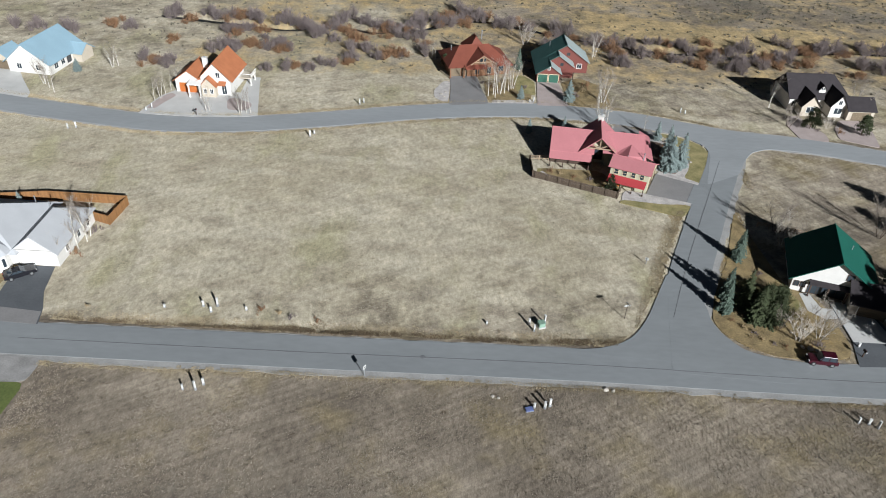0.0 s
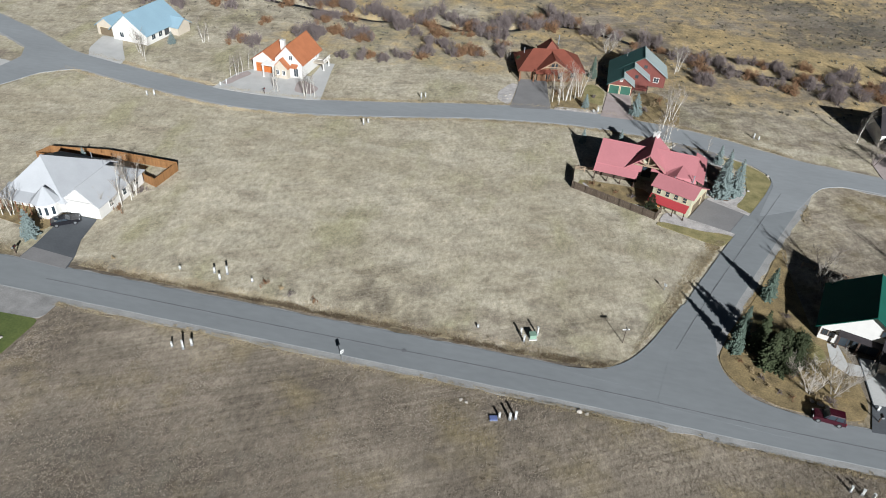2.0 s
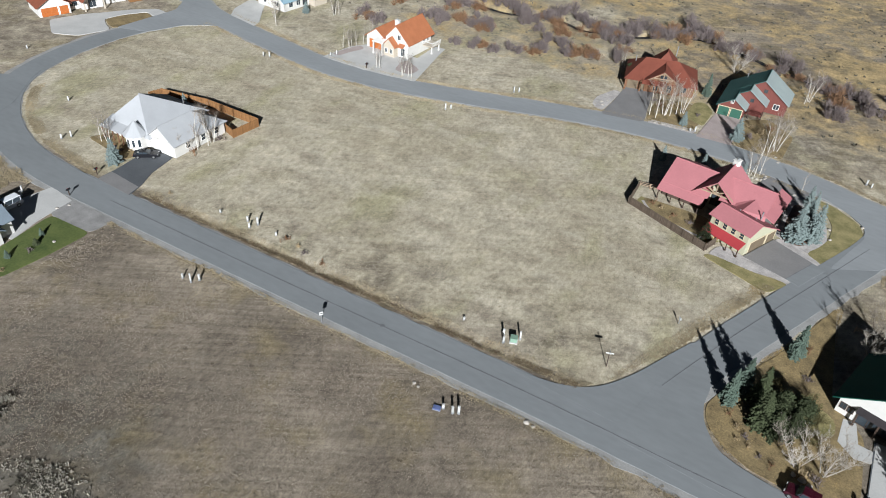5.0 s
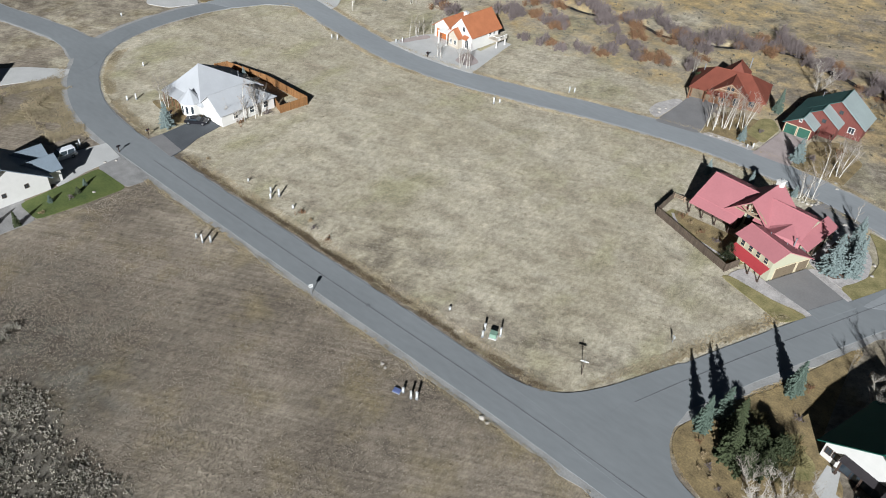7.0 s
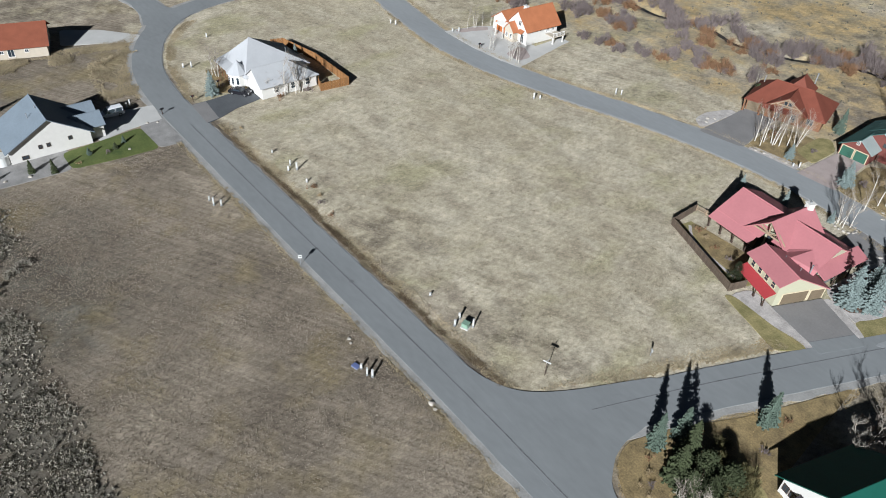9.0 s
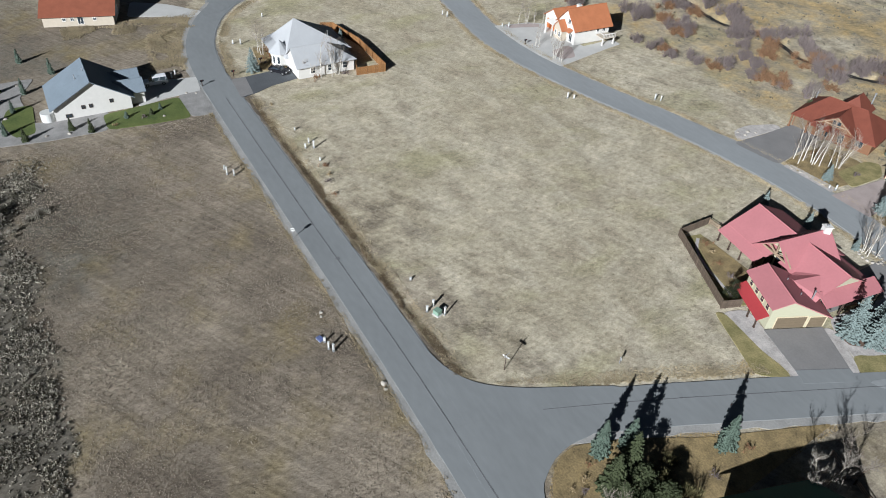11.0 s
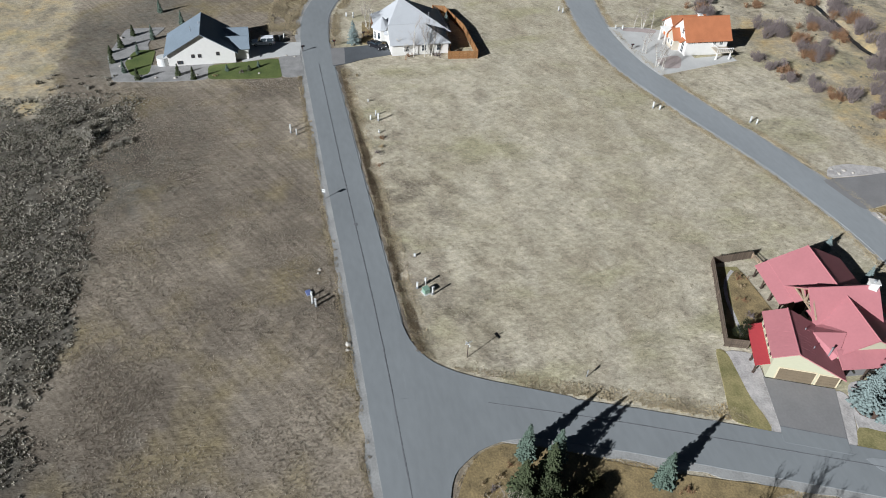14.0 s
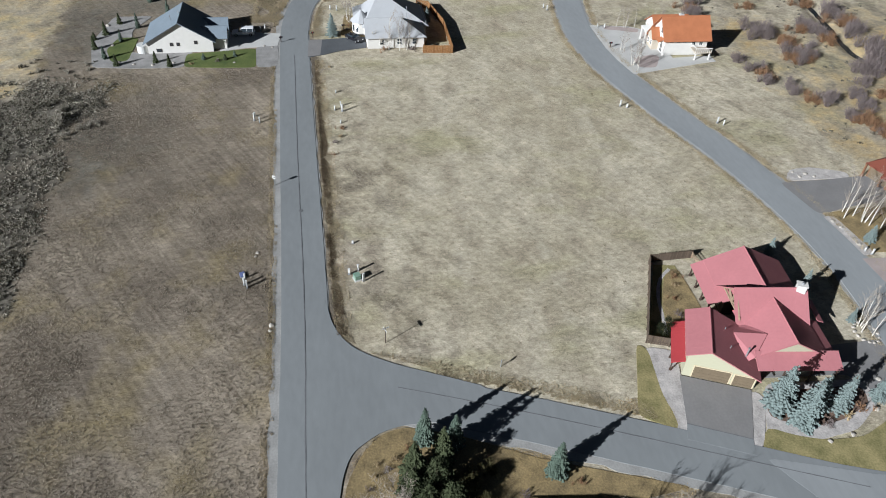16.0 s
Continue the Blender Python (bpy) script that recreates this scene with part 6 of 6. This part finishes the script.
stones = [boulder(k) for k in range(3)]
ROCKS = [(23.0, 70.0, 0.9), (24.0, 69.8, 0.6), (7.4, 67.6, 0.6), (8.2, 67.4, 0.5), (-2.6, 164.4, 0.9), (-3.4, 166.0, 1.0), (-4.2, 163.8, 0.7), (-2.4, 167.2, 0.8), (55.0, 80.6, 1.1), (56.0, 80.2, 0.9), (54.0, 80.9, 0.8), (10.4, 163.0, 0.9), (12.0, 163.4, 0.8), (16.6, 163.9, 0.9), (37.6, 161.0, 0.8), (36.8, 163.0, 0.7), (-58.4, 47.6, 0.8), (-57.6, 43.4, 0.9), (-58.2, 39.6, 0.8), (-59.4, 36.2, 1.0), (-64.6, 32.0, 1.1), (-68.0, 33.4, 0.9), (-76.0, 33.4, 1.0), (-82.0, 36.5, 1.0), (-79.0, 30.5, 1.2), (47.2, 146.2, 0.9), (50.4, 140.8, 0.7), (50.9, 137.4, 0.7), (55.6, 145.2, 0.8), (42.8, 149.5, 0.8), (-57.4, 60.6, 0.7), (-65.2, 66.8, 0.7), (-64.4, 68.6, 0.6)]
for i in range(14):
    a = 2 * math.pi * i / 14
    ROCKS.append((34.8 + 2.0 * math.cos(a), 153.0 + 1.6 * math.sin(a), 0.62))
    if i < 10:
        ROCKS.append((-56.3 + 1.1 * math.cos(a * 1.4), 149.4 + 0.8 * math.sin(a * 1.4), 0.45))
for i, (x, y, s) in enumerate(ROCKS):
    ob = new("boulder", stones[i % 3])
    ob.matrix_basis = pose(x, y, -0.03, 0, 0, 47 * i) @ Matrix.Diagonal((s, s * 0.85, s * 0.9, 1))
    tagged(ob, "rough tan landscape boulder half sunk in the ground", "rock", "landscape boulders")

line = curve(CREEK, 3)
ribbon("creek", CREEK, 1.5, -0.72, M["water"], "dark narrow creek in its cut bank", "water", 0.5, 0.05)


# ---- loose ground cover ----
def tufts(name, count, region, keep, mat, label, height, width, seed, blades=3):
    """Small clumps of upright blades scattered over a region of the plan where keep() allows."""
    rng = np.random.default_rng(seed)
    pts = []
    while len(pts) < count:
        x, y = rng.uniform(region[0], region[1]), rng.uniform(region[2], region[3])
        k = keep(x, y)
        if k > rng.random():
            pts.append((x, y, ground_height(x, y)))
    p = np.array(pts)
    n = len(p)
    verts = np.zeros((n, blades, 3, 3))
    for b in range(blades):
        a = rng.uniform(0, 2 * np.pi, n)
        h, w = height * rng.uniform(0.5, 1.4, n), width * rng.uniform(0.6, 1.4, n)
        dx, dy = np.cos(a), np.sin(a)
        off = rng.normal(0, width * 0.5, (n, 2))
        cx, cy = p[:, 0] + off[:, 0], p[:, 1] + off[:, 1]
        tilt = rng.normal(0, 0.35, (n, 2)) * h[:, None]
        verts[:, b, 0] = np.stack([cx - dx * w / 2, cy - dy * w / 2, p[:, 2] - 0.03], 1)
        verts[:, b, 1] = np.stack([cx + dx * w / 2, cy + dy * w / 2, p[:, 2] - 0.03], 1)
        verts[:, b, 2] = np.stack([cx + tilt[:, 0], cy + tilt[:, 1], p[:, 2] + h], 1)
    v = verts.reshape(-1, 3)
    me = bpy.data.meshes.new(name)
    me.vertices.add(len(v))
    me.vertices.foreach_set("co", v.ravel())
    me.loops.add(len(v))
    me.loops.foreach_set("vertex_index", np.arange(len(v), dtype=np.int32))
    me.polygons.add(len(v) // 3)
    me.polygons.foreach_set("loop_start", np.arange(0, len(v), 3, dtype=np.int32))
    me.update()
    me.validate()
    me.materials.append(mat)
    return tagged(new(name, me), label, "grass", kind="stuff")


def to_line(pts):
    """Distance from a line of the plan, looked up on a half-metre grid."""
    dense = np.array([(p.x, p.y) for p in curve(pts, 2.0)])
    gx, gy = np.arange(-130, 100, 0.5), np.arange(-10, 180, 0.5)
    best = np.full((len(gx), len(gy)), 999.0)
    for px, py in dense:
        np.minimum(best, np.hypot(gx[:, None] - px, gy[None, :] - py), out=best)

    def look_up(x, y):
        i, j = int((x + 130) * 2), int((y + 10) * 2)
        return float(best[i, j]) if 0 <= i < len(gx) and 0 <= j < len(gy) else 99.0

    return look_up


main_d, side_d, upper_d = to_line(MAIN), to_line(SIDE), to_line(UPPER)


MOUTH = [(20, 77), (26.5, 79.4), (29.8, 83.2), (33, 90), (40, 94), (44.4, 93), (42, 86), (43, 82.5), (46, 79.6), (51.5, 77.3), (50, 73), (20, 73)]


def in_mouth(x, y):
    hit = False
    for (ax, ay), (bx, by) in zip(MOUTH, MOUTH[1:] + MOUTH[:1]):
        if (ay > y) != (by > y) and x < (bx - ax) * (y - ay) / (by - ay) + ax:
            hit = not hit
    return hit


def verge(x, y):
    if in_mouth(x, y):
        return 0
    m_, s_, u_ = main_d(x, y), side_d(x, y), upper_d(x, y)
    if m_ < 4.2 or s_ < 4.2 or u_ < 4.3:
        return 0
    d = min(m_ - 4.2, s_ - 4.2, (u_ - 4.3) * 1.6)
    if x > 40 and y > 78 and x > 36 + 0.42 * (y - 78) and y < 118:
        return 0
    if 14 < x < 60 and 117.5 < y < 151 and not (x < 16):
        return 0
    if -70 < x < -57.6 and 77 < y < 106 or (-76 < x < -55 and 30 < y < 70):
        return 0
    return max(0, 1 - d / (1.3 if y < 72 else 2.6)) * (0.55 + 0.7 * fbm(x, y, 0.25, 4))


def in_field(x, y):
    if main_d(x, y) < 5 or upper_d(x, y) < 5 or side_d(x, y) < 5.5:
        return 0
    if x > 15 and y > 117.5 or (x < -57 and 80 < y < 114) or x > 33 + 0.42 * (y - 85) - 3:
        return 0
    return 0.45 + 0.9 * fbm(x, y, 0.12, 8)


def near_strip(x, y):
    return 0 if y > 69 or (x < -54.5 and y > 28) else (0.5 + 0.9 * fbm(x, y, 0.1, 12)) * (1 - bank(x, y))


def corner_yard(x, y):
    if x > 60.5 or y < 78.4 or in_mouth(x, y) or side_d(x, y) < 4.4 or (x > 55.5 and y > 92):
        return 0
    return 0.4 + 0.8 * fbm(x, y, 0.3, 41)


tufts("yard_grass", 14000, (41.5, 60.5, 78.4, 120), corner_yard, M["grass_ochre"], "dry ochre tufts on the corner yard", 0.12, 0.08, 9)


def ditch(x, y):
    d = y - (78.6 + 0.0115 * (x + 20) + 0.5 * fbm(x, y, 0.1, 22))
    return max(0, 1 - abs(d) / 0.75) * max(0, 0.35 + 1.1 * fbm(x, y, 0.3, 23))


tufts("ditch_weeds", 5500, (-57, 26, 77.9, 80.4), ditch, M["weed_brown"], "brown withered weeds in the roadside ditch", 0.20, 0.10, 10, 4)
tufts("verge_grass", 56000, (-110, 62, 60, 166), verge, M["grass_gold"], "golden dry grass along the road verges", 0.17, 0.075, 1)
tufts("field_grass", 42000, (-112, 34, 78, 156), in_field, M["grass"], "straw-coloured dry meadow grass", 0.06, 0.11, 2)
tufts("meadow_grass", 62000, (-56, 84, 30, 69.6), near_strip, M["grass_grey"], "grey-brown dry meadow grass", 0.14, 0.10, 3)


def wild(x, y):
    r, g, b = zones(x, y)
    return g * (0.3 + 1.1 * max(0, fbm(x, y, 0.12, 14)))


def sage_near(x, y):
    return bank(x, y) * smooth(43, 24, x) * smooth(6, 18, y) * max(0.08, 0.4 + 1.1 * fbm(x, y, 0.2, 14))


def sage_far(x, y):
    return wild(x, y) * 0.7 + (0.05 if y > 178 else 0)


tufts("sagebrush", 9000, (-64, 44, 6, 42), sage_near, M["sage"], "pale grey-green sagebrush covering the low bank", 0.22, 0.24, 4, 7)
tufts("bank_scrub", 7000, (-64, 44, 6, 42), sage_near, M["sage_dark"], "dark low scrub between the sagebrush", 0.20, 0.22, 8, 6)
tufts("far_sagebrush", 1700, (-120, 162, 176, 288), sage_far, M["sage_dark"], "grey sagebrush and tussocks beyond the creek", 0.4, 0.5, 5, 6)


def tall_weeds(x, y):
    d = min(math.hypot(x + 104 - 0.11 * (y - 62), 0) if 48 < y < 77 else 9, math.hypot(x - max(-97, min(-81, x)), y - 69.4 - 0.17 * (-97 - x)))
    return max(0, 1 - d / 4.5) * (0.35 + 1.3 * fbm(x, y, 0.2, 31))


tufts("tall_weeds", 12000, (-109, -78, 46, 78), tall_weeds, M["grass_gold"], "tall golden dry weeds along the ditch", 0.36, 0.10, 6)
